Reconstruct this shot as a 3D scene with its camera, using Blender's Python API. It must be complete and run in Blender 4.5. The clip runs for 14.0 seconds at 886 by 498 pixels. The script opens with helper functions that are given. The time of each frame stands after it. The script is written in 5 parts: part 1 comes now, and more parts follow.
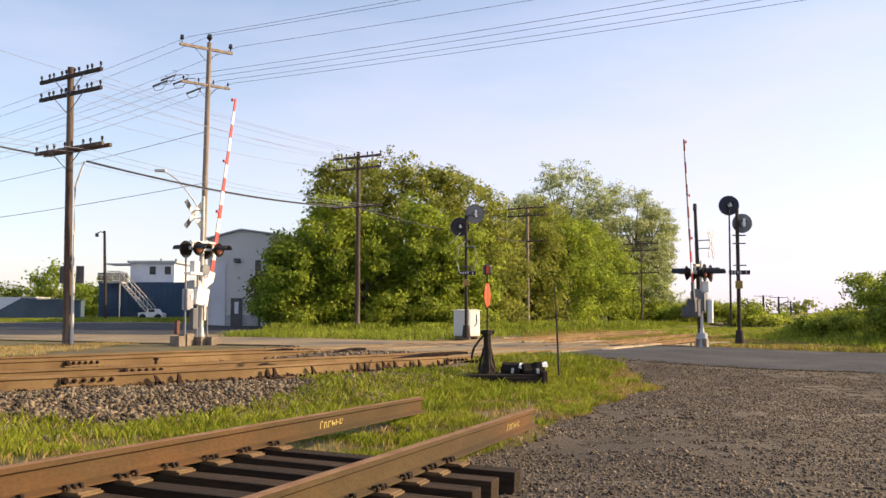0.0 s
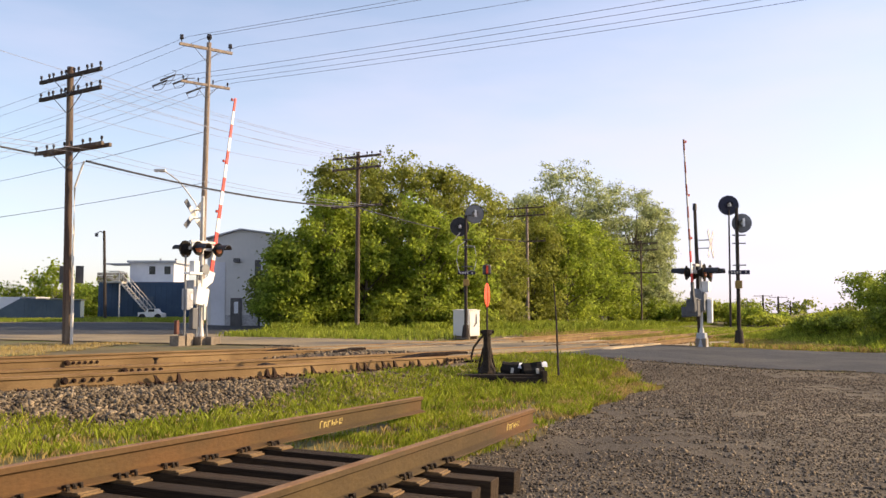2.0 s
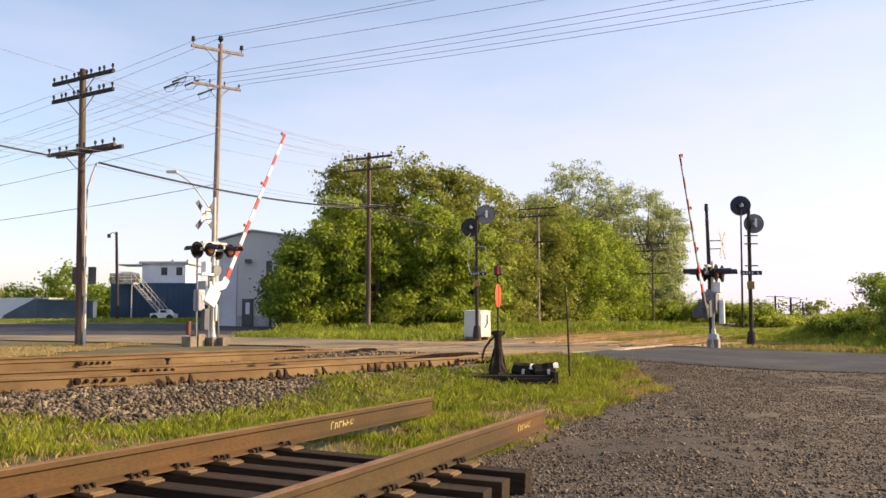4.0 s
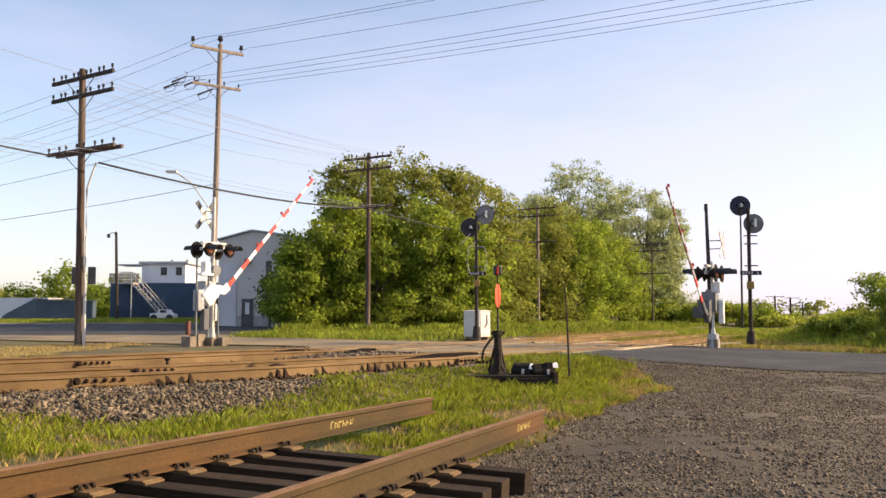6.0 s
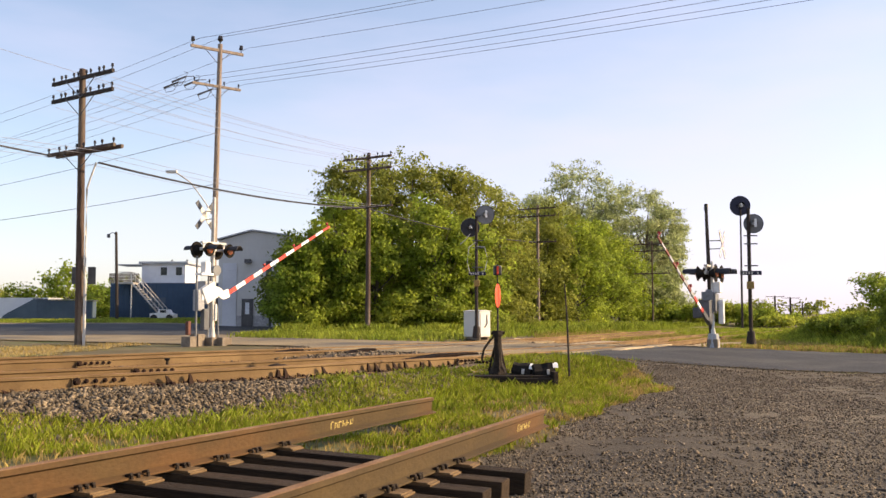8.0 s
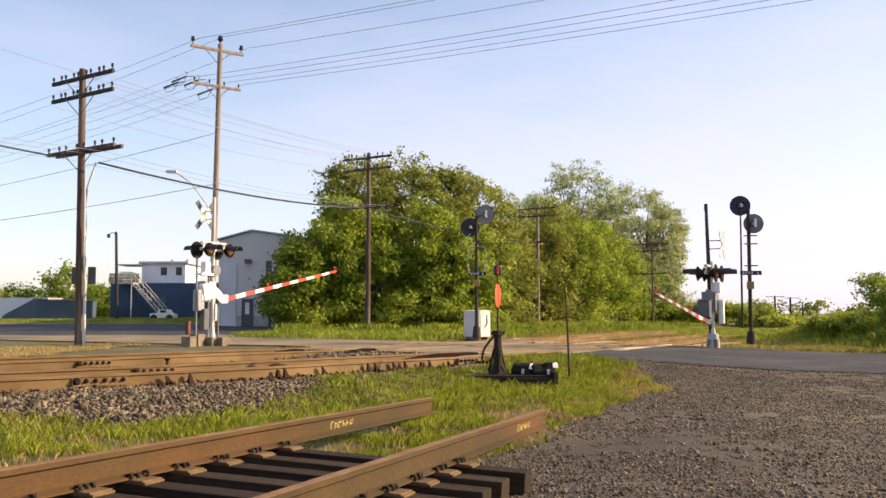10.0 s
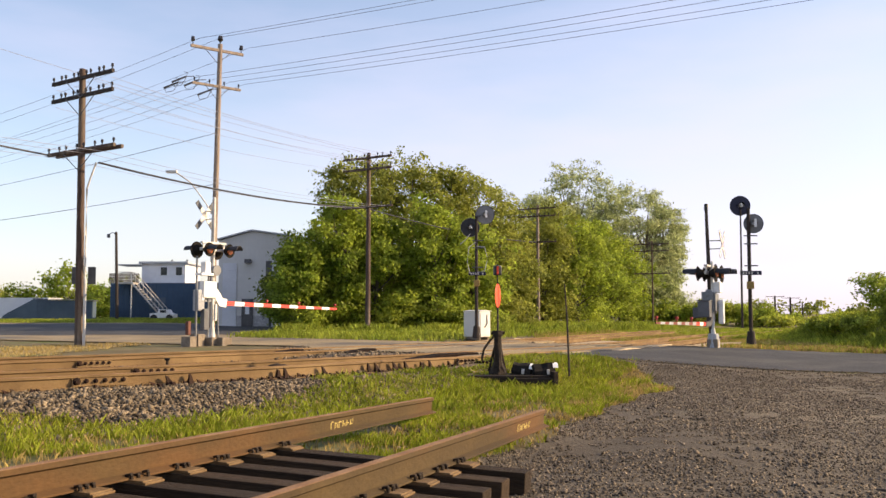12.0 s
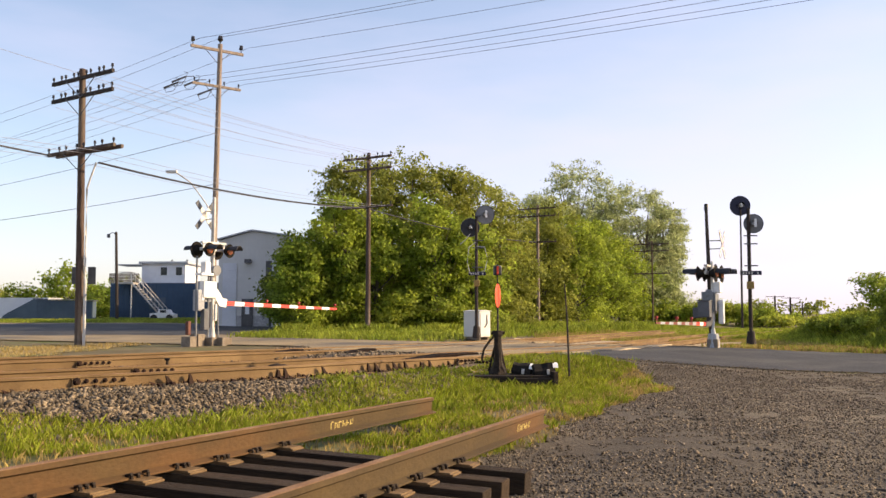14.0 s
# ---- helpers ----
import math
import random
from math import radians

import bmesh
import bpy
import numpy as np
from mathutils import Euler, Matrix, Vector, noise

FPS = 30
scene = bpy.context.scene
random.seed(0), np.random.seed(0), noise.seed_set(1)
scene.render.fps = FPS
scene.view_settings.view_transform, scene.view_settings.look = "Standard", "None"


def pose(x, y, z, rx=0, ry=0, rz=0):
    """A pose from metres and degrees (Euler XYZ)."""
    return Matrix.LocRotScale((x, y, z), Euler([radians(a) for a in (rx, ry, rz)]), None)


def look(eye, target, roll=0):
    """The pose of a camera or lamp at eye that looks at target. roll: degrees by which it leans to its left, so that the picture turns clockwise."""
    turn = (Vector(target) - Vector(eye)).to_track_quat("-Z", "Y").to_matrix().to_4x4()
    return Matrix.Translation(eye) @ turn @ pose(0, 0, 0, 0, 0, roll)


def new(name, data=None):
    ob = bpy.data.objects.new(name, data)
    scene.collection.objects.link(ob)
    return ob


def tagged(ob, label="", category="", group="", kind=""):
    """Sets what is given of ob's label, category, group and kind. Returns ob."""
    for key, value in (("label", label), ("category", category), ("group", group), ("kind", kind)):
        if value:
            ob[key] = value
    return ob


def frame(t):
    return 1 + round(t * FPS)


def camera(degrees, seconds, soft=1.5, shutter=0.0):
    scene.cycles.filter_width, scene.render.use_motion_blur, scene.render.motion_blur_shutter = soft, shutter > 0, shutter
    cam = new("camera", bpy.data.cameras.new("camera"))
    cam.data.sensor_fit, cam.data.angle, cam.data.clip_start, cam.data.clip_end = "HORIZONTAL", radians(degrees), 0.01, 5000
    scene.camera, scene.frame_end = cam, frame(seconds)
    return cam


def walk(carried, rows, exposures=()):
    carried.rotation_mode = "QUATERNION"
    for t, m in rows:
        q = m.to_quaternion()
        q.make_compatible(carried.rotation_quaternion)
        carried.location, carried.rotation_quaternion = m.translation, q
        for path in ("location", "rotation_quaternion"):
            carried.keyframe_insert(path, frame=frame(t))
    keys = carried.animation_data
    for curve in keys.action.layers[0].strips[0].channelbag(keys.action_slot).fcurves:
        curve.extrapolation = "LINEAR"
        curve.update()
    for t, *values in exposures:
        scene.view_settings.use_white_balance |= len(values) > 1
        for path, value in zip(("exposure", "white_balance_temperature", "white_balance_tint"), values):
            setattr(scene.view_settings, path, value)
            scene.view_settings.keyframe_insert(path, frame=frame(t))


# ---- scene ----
EXPO, SKY_STRENGTH, SUN_POWER, SKY_CLOUD = 1.11, 0.112, 3.7, (3.9, 3.85, 5.0, 1)
cam = camera(52.2, 14.0, 1.5)
# slight pan of the tripod head early on: seconds, degrees to the right, degrees up
PAN = [(0.0, .65, -.04), (1.0, .68, -.05), (2.0, .67, -.05), (2.1, .58, -.03), (2.2, .38, 0), (2.3, -.03, .02), (2.4, -.62, .05),
       (2.6, -.66, .06), (2.8, -.67, .05), (2.9, -.64, .05), (3.0, -.51, .04), (3.1, -.34, .03), (3.2, -.18, .02), (3.5, -.04, 0), (5.0, 0, 0), (5.3, 0, 0), (14.0, 0, 0)]
EYE = Vector((0, 0, 1.3))


def aim(right, up):
    a, b = radians(right), radians(4.08 + up)
    return EYE + Vector((math.sin(a) * math.cos(b), math.cos(a) * math.cos(b), math.sin(b)))


walk(cam, [(t, look(EYE, aim(r, u))) for t, r, u in PAN], [(0, EXPO, 7000, 15), (14, EXPO, 7000, 15)])

# ---- sky and sun ----
SUN_AZ, SUN_EL = 85, 22   # degrees: azimuth from +y towards +x
world = bpy.data.worlds.new("world")
scene.world = world
world.use_nodes = True
wn, wl = world.node_tree.nodes, world.node_tree.links
wn.clear()
w_out, w_bg, w_sky = wn.new("ShaderNodeOutputWorld"), wn.new("ShaderNodeBackground"), wn.new("ShaderNodeTexSky")
w_sky.sky_type, w_sky.sun_disc = "NISHITA", False
w_sky.sun_elevation, w_sky.sun_rotation = radians(SUN_EL), radians(SUN_AZ)
w_sky.air_density, w_sky.dust_density, w_sky.ozone_density = 1.0, .9, 1.9
w_co, w_map, w_noise, w_ramp, w_mix, w_xyz = (wn.new(k) for k in ("ShaderNodeTexCoord", "ShaderNodeMapping", "ShaderNodeTexNoise", "ShaderNodeValToRGB", "ShaderNodeMix", "ShaderNodeSeparateXYZ"))
w_map.inputs["Scale"].default_value = (1.2, 1.2, 5)
w_noise.inputs["Scale"].default_value, w_noise.inputs["Detail"].default_value = 1.9, 7
w_ramp.color_ramp.elements[0].position, w_ramp.color_ramp.elements[1].position = .44, .74
w_ramp.color_ramp.elements[0].color = (0, 0, 0, 1)
w_ramp.color_ramp.elements[1].color = (.34, .34, .34, 1)
w_mix.data_type, w_mix.blend_type = "RGBA", "MIX"
w_mix.inputs[7].default_value = SKY_CLOUD


def w_range(source, a, b, lo, hi):
    """A smooth step of the sky's direction."""
    r = wn.new("ShaderNodeMapRange")
    r.interpolation_type = "SMOOTHSTEP"
    for i, v in enumerate((a, b, lo, hi)):
        r.inputs[i + 1].default_value = v
    wl.new(source, r.inputs[0])
    return r.outputs[0]


def w_math(kind, p, q):
    n = wn.new("ShaderNodeMath")
    n.operation, n.use_clamp = kind, True
    wl.new(p, n.inputs[0])
    wl.new(q, n.inputs[1])
    return n.outputs[0]


wl.new(w_co.outputs["Generated"], w_map.inputs["Vector"])
wl.new(w_co.outputs["Generated"], w_xyz.inputs[0])
wl.new(w_map.outputs[0], w_noise.inputs["Vector"])
wl.new(w_noise.outputs["Fac"], w_ramp.inputs[0])
# haze: thick at the horizon and towards the sun, thin overhead
haze = w_math("MULTIPLY", w_range(w_xyz.outputs[2], .02, .40, .36, .12), w_range(w_xyz.outputs[0], -.6, .6, .55, 1.9))
wl.new(w_math("ADD", haze, w_ramp.outputs[0]), w_mix.inputs[0])
wl.new(w_sky.outputs[0], w_mix.inputs[6])
wl.new(w_mix.outputs[2], w_bg.inputs[0])
wl.new(w_bg.outputs[0], w_out.inputs[0])
w_bg.inputs[1].default_value = SKY_STRENGTH
sun = new("sun", bpy.data.lights.new("sun", "SUN"))
sun.data.energy, sun.data.angle, sun.data.color = SUN_POWER, radians(.6), (1.0, .80, .52)
sun.matrix_world = look((0, 0, 0), (-math.sin(radians(SUN_AZ)) * math.cos(radians(SUN_EL)), -math.cos(radians(SUN_AZ)) * math.cos(radians(SUN_EL)), -math.sin(radians(SUN_EL))))
sun.location = (60, 30, 40)


# ---- materials ----
def material(name, a, b, scale=4.0, rough=.8, metal=0.0, bump=.2, fine=40.0, c=None, rand=.0, spec=.3, island=0.0, translucent=None, stretch=(1, 1, 1), speck=.25):
    """Two colours mixed by coarse noise, speckled by fine noise, with bump. c: a third colour in stains."""
    m = bpy.data.materials.new(name)
    m.use_nodes = True
    n, l = m.node_tree.nodes, m.node_tree.links
    bsdf = n["Principled BSDF"]
    co, mp = n.new("ShaderNodeTexCoord"), n.new("ShaderNodeMapping")
    mp.inputs["Scale"].default_value = stretch
    l.new(co.outputs["Object"], mp.inputs["Vector"])
    coarse, grain = n.new("ShaderNodeTexNoise"), n.new("ShaderNodeTexNoise")
    coarse.inputs["Scale"].default_value, coarse.inputs["Detail"].default_value = scale, 5
    grain.inputs["Scale"].default_value, grain.inputs["Detail"].default_value = fine, 3
    for t in (coarse, grain):
        l.new(mp.outputs[0], t.inputs["Vector"])
    ramp = n.new("ShaderNodeValToRGB")
    ramp.color_ramp.elements[0].position, ramp.color_ramp.elements[1].position = .32, .68
    ramp.color_ramp.elements[0].color, ramp.color_ramp.elements[1].color = (*a, 1), (*b, 1)
    l.new(coarse.outputs["Fac"], ramp.inputs[0])
    colour = ramp.outputs[0]
    if c:
        big, cut, mix = n.new("ShaderNodeTexNoise"), n.new("ShaderNodeValToRGB"), n.new("ShaderNodeMix")
        big.inputs["Scale"].default_value, big.inputs["Detail"].default_value = scale * .35, 6
        l.new(mp.outputs[0], big.inputs["Vector"])
        cut.color_ramp.elements[0].position, cut.color_ramp.elements[1].position = .5, .66
        l.new(big.outputs["Fac"], cut.inputs[0])
        mix.data_type = "RGBA"
        l.new(cut.outputs[0], mix.inputs[0])
        l.new(colour, mix.inputs[6])
        mix.inputs[7].default_value = (*c, 1)
        colour = mix.outputs[2]
    hsv = n.new("ShaderNodeHueSaturation")
    value = n.new("ShaderNodeMapRange")
    value.inputs[1].default_value, value.inputs[2].default_value = .3, .7
    value.inputs[3].default_value, value.inputs[4].default_value = 1 - speck, 1 + speck
    l.new(grain.outputs["Fac"], value.inputs[0])
    out = value.outputs[0]
    for amount, node, sock in ((rand, "ShaderNodeObjectInfo", "Random"), (island, "ShaderNodeNewGeometry", "Random Per Island")):
        if amount:
            info, r2, mul = n.new(node), n.new("ShaderNodeMapRange"), n.new("ShaderNodeMath")
            r2.inputs[3].default_value, r2.inputs[4].default_value = 1 - amount, 1 + amount
            l.new(info.outputs[sock], r2.inputs[0])
            mul.operation = "MULTIPLY"
            l.new(out, mul.inputs[0])
            l.new(r2.outputs[0], mul.inputs[1])
            out = mul.outputs[0]
    l.new(out, hsv.inputs["Value"])
    l.new(colour, hsv.inputs["Color"])
    l.new(hsv.outputs[0], bsdf.inputs["Base Color"])
    bsdf.inputs["Roughness"].default_value, bsdf.inputs["Metallic"].default_value = rough, metal
    bsdf.inputs["Specular IOR Level"].default_value = spec
    if bump:
        b1 = n.new("ShaderNodeBump")
        b1.inputs["Strength"].default_value, b1.inputs["Distance"].default_value = bump, .02
        l.new(grain.outputs["Fac"], b1.inputs["Height"])
        l.new(b1.outputs[0], bsdf.inputs["Normal"])
    if translucent:
        tr, add = n.new("ShaderNodeBsdfTranslucent"), n.new("ShaderNodeMixShader")
        l.new(hsv.outputs[0], tr.inputs["Color"])
        add.inputs[0].default_value = translucent
        l.new(bsdf.outputs[0], add.inputs[1])
        l.new(tr.outputs[0], add.inputs[2])
        l.new(add.outputs[0], n["Material Output"].inputs["Surface"])
    return m


M = dict(
    soil=material("soil", (.11, .085, .04), (.17, .135, .06), 1.2, .95, bump=.6, fine=25, c=(.10, .12, .025)),
    dry=material("dry_grass_soil", (.25, .175, .06), (.36, .26, .095), 1.0, .95, bump=.5, fine=20, c=(.12, .13, .04)),
    gravel=material("gravel_lot", (.066, .053, .038), (.12, .096, .066), .8, .97, bump=1.0, fine=34, c=(.175, .14, .095), speck=.5),
    asphalt=material("asphalt", (.032, .032, .033), (.052, .051, .051), 1.5, .85, bump=.4, fine=30, c=(.075, .07, .062)),
    yard=material("dusty_yard", (.21, .16, .09), (.30, .232, .135), .7, .95, bump=.4, fine=14, c=(.11, .10, .085)),
    pale_gravel=material("pale_gravel", (.34, .26, .16), (.48, .37, .23), 1.5, .95, bump=.6, fine=14),
    ballast=material("ballast_bed", (.10, .072, .045), (.175, .13, .085), 6, .95, bump=1.0, fine=16),
    stone=material("ballast_stone", (.085, .064, .042), (.205, .16, .105), 3, .95, bump=.3, fine=30, island=.7),
    pebble=material("gravel_stone", (.082, .064, .046), (.19, .15, .105), 3, .9, bump=.3, fine=30, island=.75),
    rust=material("rusty_rail_steel", (.049, .031, .012), (.078, .050, .019), 2.5, .85, .0, .25, 40, c=(.11, .053, .018), stretch=(1, .5, 1), speck=.1),
    rust_main=material("rusty_main_rail", (.13, .079, .033), (.19, .118, .05), 2, .75, .0, .3, 50, c=(.24, .155, .07), speck=.12),
    worn=material("worn_rail_head", (.17, .085, .036), (.25, .15, .08), 3, .85, .0, .15, 60),
    rust_dark=material("dark_rust", (.016, .007, .004), (.038, .016, .008), 8, .85, .0, .4, 60),
    # timber taken near black: the shadow of the crossing's gaps is in this colour
    plank=material("gap_shade_timber", (.008, .005, .004), (.024, .014, .009), 5, .95, bump=.7, fine=34, stretch=(2, 2, 2), spec=.1),
    creosote=material("creosoted_timber", (.018, .012, .008), (.042, .029, .019), 5, .85, bump=.6, fine=30, rand=.25, stretch=(.3, 4, 4)),
    tie_top=material("weathered_tie", (.022, .013, .006), (.055, .034, .017), 5, .9, bump=.7, fine=34, rand=.3, stretch=(.25, 5, 5)),
    plate=material("rusty_tie_plate", (.115, .068, .03), (.17, .108, .05), 9, .7, .1, .4, 60, rand=.2),
    pole=material("weathered_pole_wood", (.06, .04, .032), (.115, .08, .062), 3, .9, bump=.6, fine=25, c=(.19, .15, .11), stretch=(4, 4, .3)),
    pole_grey=material("grey_pole_wood", (.20, .155, .125), (.32, .26, .21), 3, .9, bump=.5, fine=25, stretch=(4, 4, .3)),
    pole_dark=material("dark_pole_wood", (.03, .024, .022), (.06, .048, .04), 3, .9, bump=.5, fine=25, stretch=(4, 4, .3)),
    insul=material("dark_glass_insulator", (.02, .02, .025), (.04, .035, .03), 8, .25, bump=0),
    wire=material("wire_black", (.03, .03, .035), (.05, .05, .055), 2, .6, bump=0),
    wire_grey=material("wire_grey", (.20, .21, .26), (.26, .27, .32), 2, .6, bump=0),
    alu=material("silver_painted_steel", (.48, .47, .45), (.62, .61, .58), 3, .5, .15, .1, 40, c=(.40, .36, .31), speck=.1),
    grey_box=material("grey_enamel", (.30, .31, .33), (.40, .41, .43), 2, .5, 0, .08, 40, c=(.26, .25, .24)),
    mid_grey=material("mid_grey_enamel", (.15, .155, .16), (.21, .215, .22), 2, .5, 0, .05, 40, speck=.08),
    dark_grey=material("dark_grey_enamel", (.07, .072, .078), (.12, .122, .13), 2, .5, 0, .08, 40),
    white=material("white_paint", (.74, .74, .73), (.84, .84, .83), 2, .5, 0, .05, 40, c=(.66, .64, .60), speck=.06),
    black=material("black_enamel", (.012, .012, .014), (.03, .03, .034), 3, .45, 0, .08, 40),
    matte_black=material("matte_black_paint", (.012, .011, .010), (.028, .025, .022), 3, .95, 0, .3, 30, spec=.1),
    blue_black=material("blue_black_enamel", (.015, .016, .035), (.03, .032, .06), 3, .4, 0, .08, 40),
    red=material("red_reflective", (.58, .045, .035), (.72, .075, .055), 4, .45, 0, .06, 40),
    dull_red=material("dull_red_lamp", (.30, .03, .025), (.40, .05, .04), 4, .5, 0, .06, 40),
    orange=material("orange_red_target", (.70, .062, .022), (.82, .10, .036), 4, .5, 0, .06, 40),
    # brown-red with the short arm's shade in its colour; also the dark crossbuck edging
    dark_shade_red=material("shade_brown_red", (.13, .03, .022), (.20, .05, .036), 4, .6, 0, .06, 40),
    lens=material("red_lens", (.18, .01, .008), (.26, .02, .015), 4, .12, bump=0),
    amber=material("amber_lens", (.42, .11, .03), (.52, .15, .05), 4, .2, bump=0),
    clear=material("pale_lens", (.62, .66, .70), (.72, .76, .80), 4, .1, bump=0),
    concrete=material("weathered_concrete", (.16, .13, .10), (.27, .22, .165), 4, .9, bump=.4, fine=30, c=(.14, .11, .08)),
    brownbox=material("rust_brown_paint", (.10, .035, .025), (.15, .06, .04), 4, .7, bump=.2),
    yellow=material("faded_yellow_paint", (.26, .17, .05), (.34, .23, .08), 4, .7, bump=.1),
    chalk=material("yellow_paint_marking", (.42, .32, .09), (.58, .46, .16), 9, .8, bump=.1),
    siding=material("grey_steel_siding", (.56, .55, .52), (.62, .61, .58), .3, .6, 0, 0, 3, rand=.03, speck=.03),
    siding_light=material("pale_roller_door", (.58, .59, .62), (.66, .67, .70), .6, .6, 0, 0, 6, speck=.03),
    blockwork=material("grey_blockwork", (.34, .33, .33), (.42, .41, .41), 1, .85, bump=.3, fine=8),
    roof=material("grey_roof_sheet", (.40, .41, .43), (.50, .51, .53), .8, .6, 0, 0, 6, speck=.05),
    blue=material("blue_painted_wall", (.028, .058, .105), (.045, .085, .145), .5, .65, 0, 0, 3, rand=.04, speck=.06),
    navy=material("dark_blue_sheet", (.055, .085, .12), (.08, .115, .155), .5, .65, 0, 0, 3, rand=.04, speck=.06),
    house=material("white_siding", (.68, .68, .70), (.76, .76, .77), .8, .7, 0, 0, 3, speck=.03),
    window=material("dark_window_glass", (.02, .025, .03), (.04, .045, .05), 2, .08, bump=0),
    door=material("dark_door", (.08, .075, .075), (.12, .115, .115), 2, .6, bump=.1),
    bark=material("bark", (.085, .07, .055), (.15, .125, .10), 5, .95, bump=.8, fine=20, stretch=(3, 3, .5)),
)


def leaf_mat(name, a, b, tr=.35):
    return material(name, a, b, .35, .6, 0, 0, 3, island=.4, translucent=tr, spec=.25)


LEAF = dict(
    deep=leaf_mat("leaf_deep_green", (.165, .20, .04), (.26, .28, .055), .6),
    mid=leaf_mat("leaf_mid_green", (.208, .288, .036), (.338, .395, .055), .64),
    olive=leaf_mat("leaf_olive_green", (.22, .25, .045), (.31, .325, .065), .62),
    light=leaf_mat("leaf_light_green", (.30, .355, .15), (.42, .455, .225), .65),
    grass=leaf_mat("grass_blade", (.21, .265, .024), (.385, .41, .05), .55),
    straw=leaf_mat("straw_blade", (.36, .26, .09), (.48, .36, .13), .3),
    verge=leaf_mat("verge_blade", (.22, .275, .033), (.37, .405, .062), .56),
)


# ---- mesh helpers ----
def box(bm, x, y, z, sx, sy, sz, m=None, bevel=0.0):
    """A box centred at (x, y, z)."""
    r = bmesh.ops.create_cube(bm, size=1, matrix=(m or Matrix()) @ Matrix.Translation((x, y, z)) @ Matrix.Diagonal((sx, sy, sz, 1)))
    if bevel:
        es = list({e for v in r["verts"] for e in v.link_edges})
        bmesh.ops.bevel(bm, geom=es, offset=bevel, segments=2, affect="EDGES", profile=.6)
    return bm


def rod(bm, p, q, r0, r1=None, n=10, caps=True):
    """A tapered rod from p to q."""
    p, q = Vector(p), Vector(q)
    d = q - p
    m = Matrix.Translation((p + q) / 2) @ d.to_track_quat("Z", "Y").to_matrix().to_4x4()
    bmesh.ops.create_cone(bm, cap_ends=caps, segments=n, radius1=r0, radius2=r0 if r1 is None else r1, depth=d.length, matrix=m)
    return bm


def sweep(bm, outline, path, up=Vector((0, 0, 1)), close=True):
    """An outline of (across, up) points drawn along a path."""
    rings = []
    for i, p in enumerate(path):
        a, b = Vector(path[max(0, i - 1)]), Vector(path[min(len(path) - 1, i + 1)])
        t = (b - a).normalized()
        side = t.cross(up).normalized()
        high = side.cross(t)
        rings.append([bm.verts.new(Vector(p) + side * u + high * v) for u, v in outline])
    n = len(outline)
    for r, s in zip(rings, rings[1:]):
        for k in range(n):
            bm.faces.new((r[k], r[(k + 1) % n], s[(k + 1) % n], s[k]))
    if close:
        bm.faces.new(rings[0][::-1])
        bm.faces.new(rings[-1])
    return bm


def tube(bm, path, r, n=6):
    return sweep(bm, [(r * math.cos(2 * math.pi * k / n), r * math.sin(2 * math.pi * k / n)) for k in range(n)], path)


def mesh_of(name, bm, mat, smooth=False):
    bmesh.ops.recalc_face_normals(bm, faces=bm.faces)
    me = bpy.data.meshes.new(name)
    bm.to_mesh(me)
    bm.free()
    me.materials.append(mat)
    if smooth:
        me.polygons.foreach_set("use_smooth", [True] * len(me.polygons))
        me.set_sharp_from_angle(angle=radians(40))
    return me


def part(name, bm, mat, parent, label="", smooth=False, m=None):
    ob = new(name, mesh_of(name, bm, mat, smooth))
    ob.parent = parent
    if m is not None:
        ob.matrix_basis = m
    return tagged(ob, label)


def piece(name, me, parent, m):
    """One of many alike pieces on a shared mesh."""
    ob = new(name, me)
    ob.parent = parent
    ob.matrix_basis = m
    return ob


def thing(name, m, label, category, group="", kind=""):
    ob = new(name)
    ob.empty_display_size = .2
    ob.matrix_basis = m
    return tagged(ob, label, category, group, kind)


def raw(name, verts, faces, mat):
    """A mesh from arrays: verts (n, 3), faces (m, k)."""
    me = bpy.data.meshes.new(name)
    verts, faces = np.asarray(verts, np.float32), np.asarray(faces, np.int32)
    k = faces.shape[1]
    me.vertices.add(len(verts))
    me.vertices.foreach_set("co", verts.ravel())
    me.loops.add(faces.size)
    me.loops.foreach_set("vertex_index", faces.ravel())
    me.polygons.add(len(faces))
    me.polygons.foreach_set("loop_start", np.arange(len(faces), dtype=np.int32) * k)
    me.update(calc_edges=True)
    me.validate()
    me.materials.append(mat)
    return me


B = bmesh.new


# ---- the line of the tracks ----
def track_line():
    x, y, s, rows = -5.29, 11.7, 0.0, []
    back = 14.0
    x, y = x - back * math.sin(radians(50)), y - back * math.cos(radians(50))
    s = -back
    while s < 260:
        h = radians(50 - 21.5 * min(1, max(0, s / 13)))
        z = .48 - .12 * min(1, max(0, (s - 6) / 16))
        rows.append((x, y, z, h, s))
        x, y, s = x + .25 * math.sin(h), y + .25 * math.cos(h), s + .25
    return np.array(rows)


LINE = track_line()          # the rail nearest to the road's south side, at the top of its head


def offset_line(d, z=0.0, s0=-14, s1=200, step=1):
    """The line moved d metres to its left, as points."""
    r = LINE[(LINE[:, 4] >= s0) & (LINE[:, 4] <= s1)][::step]
    return [Vector((x - d * math.cos(h), y + d * math.sin(h), zz + z)) for x, y, zz, h, s in r]


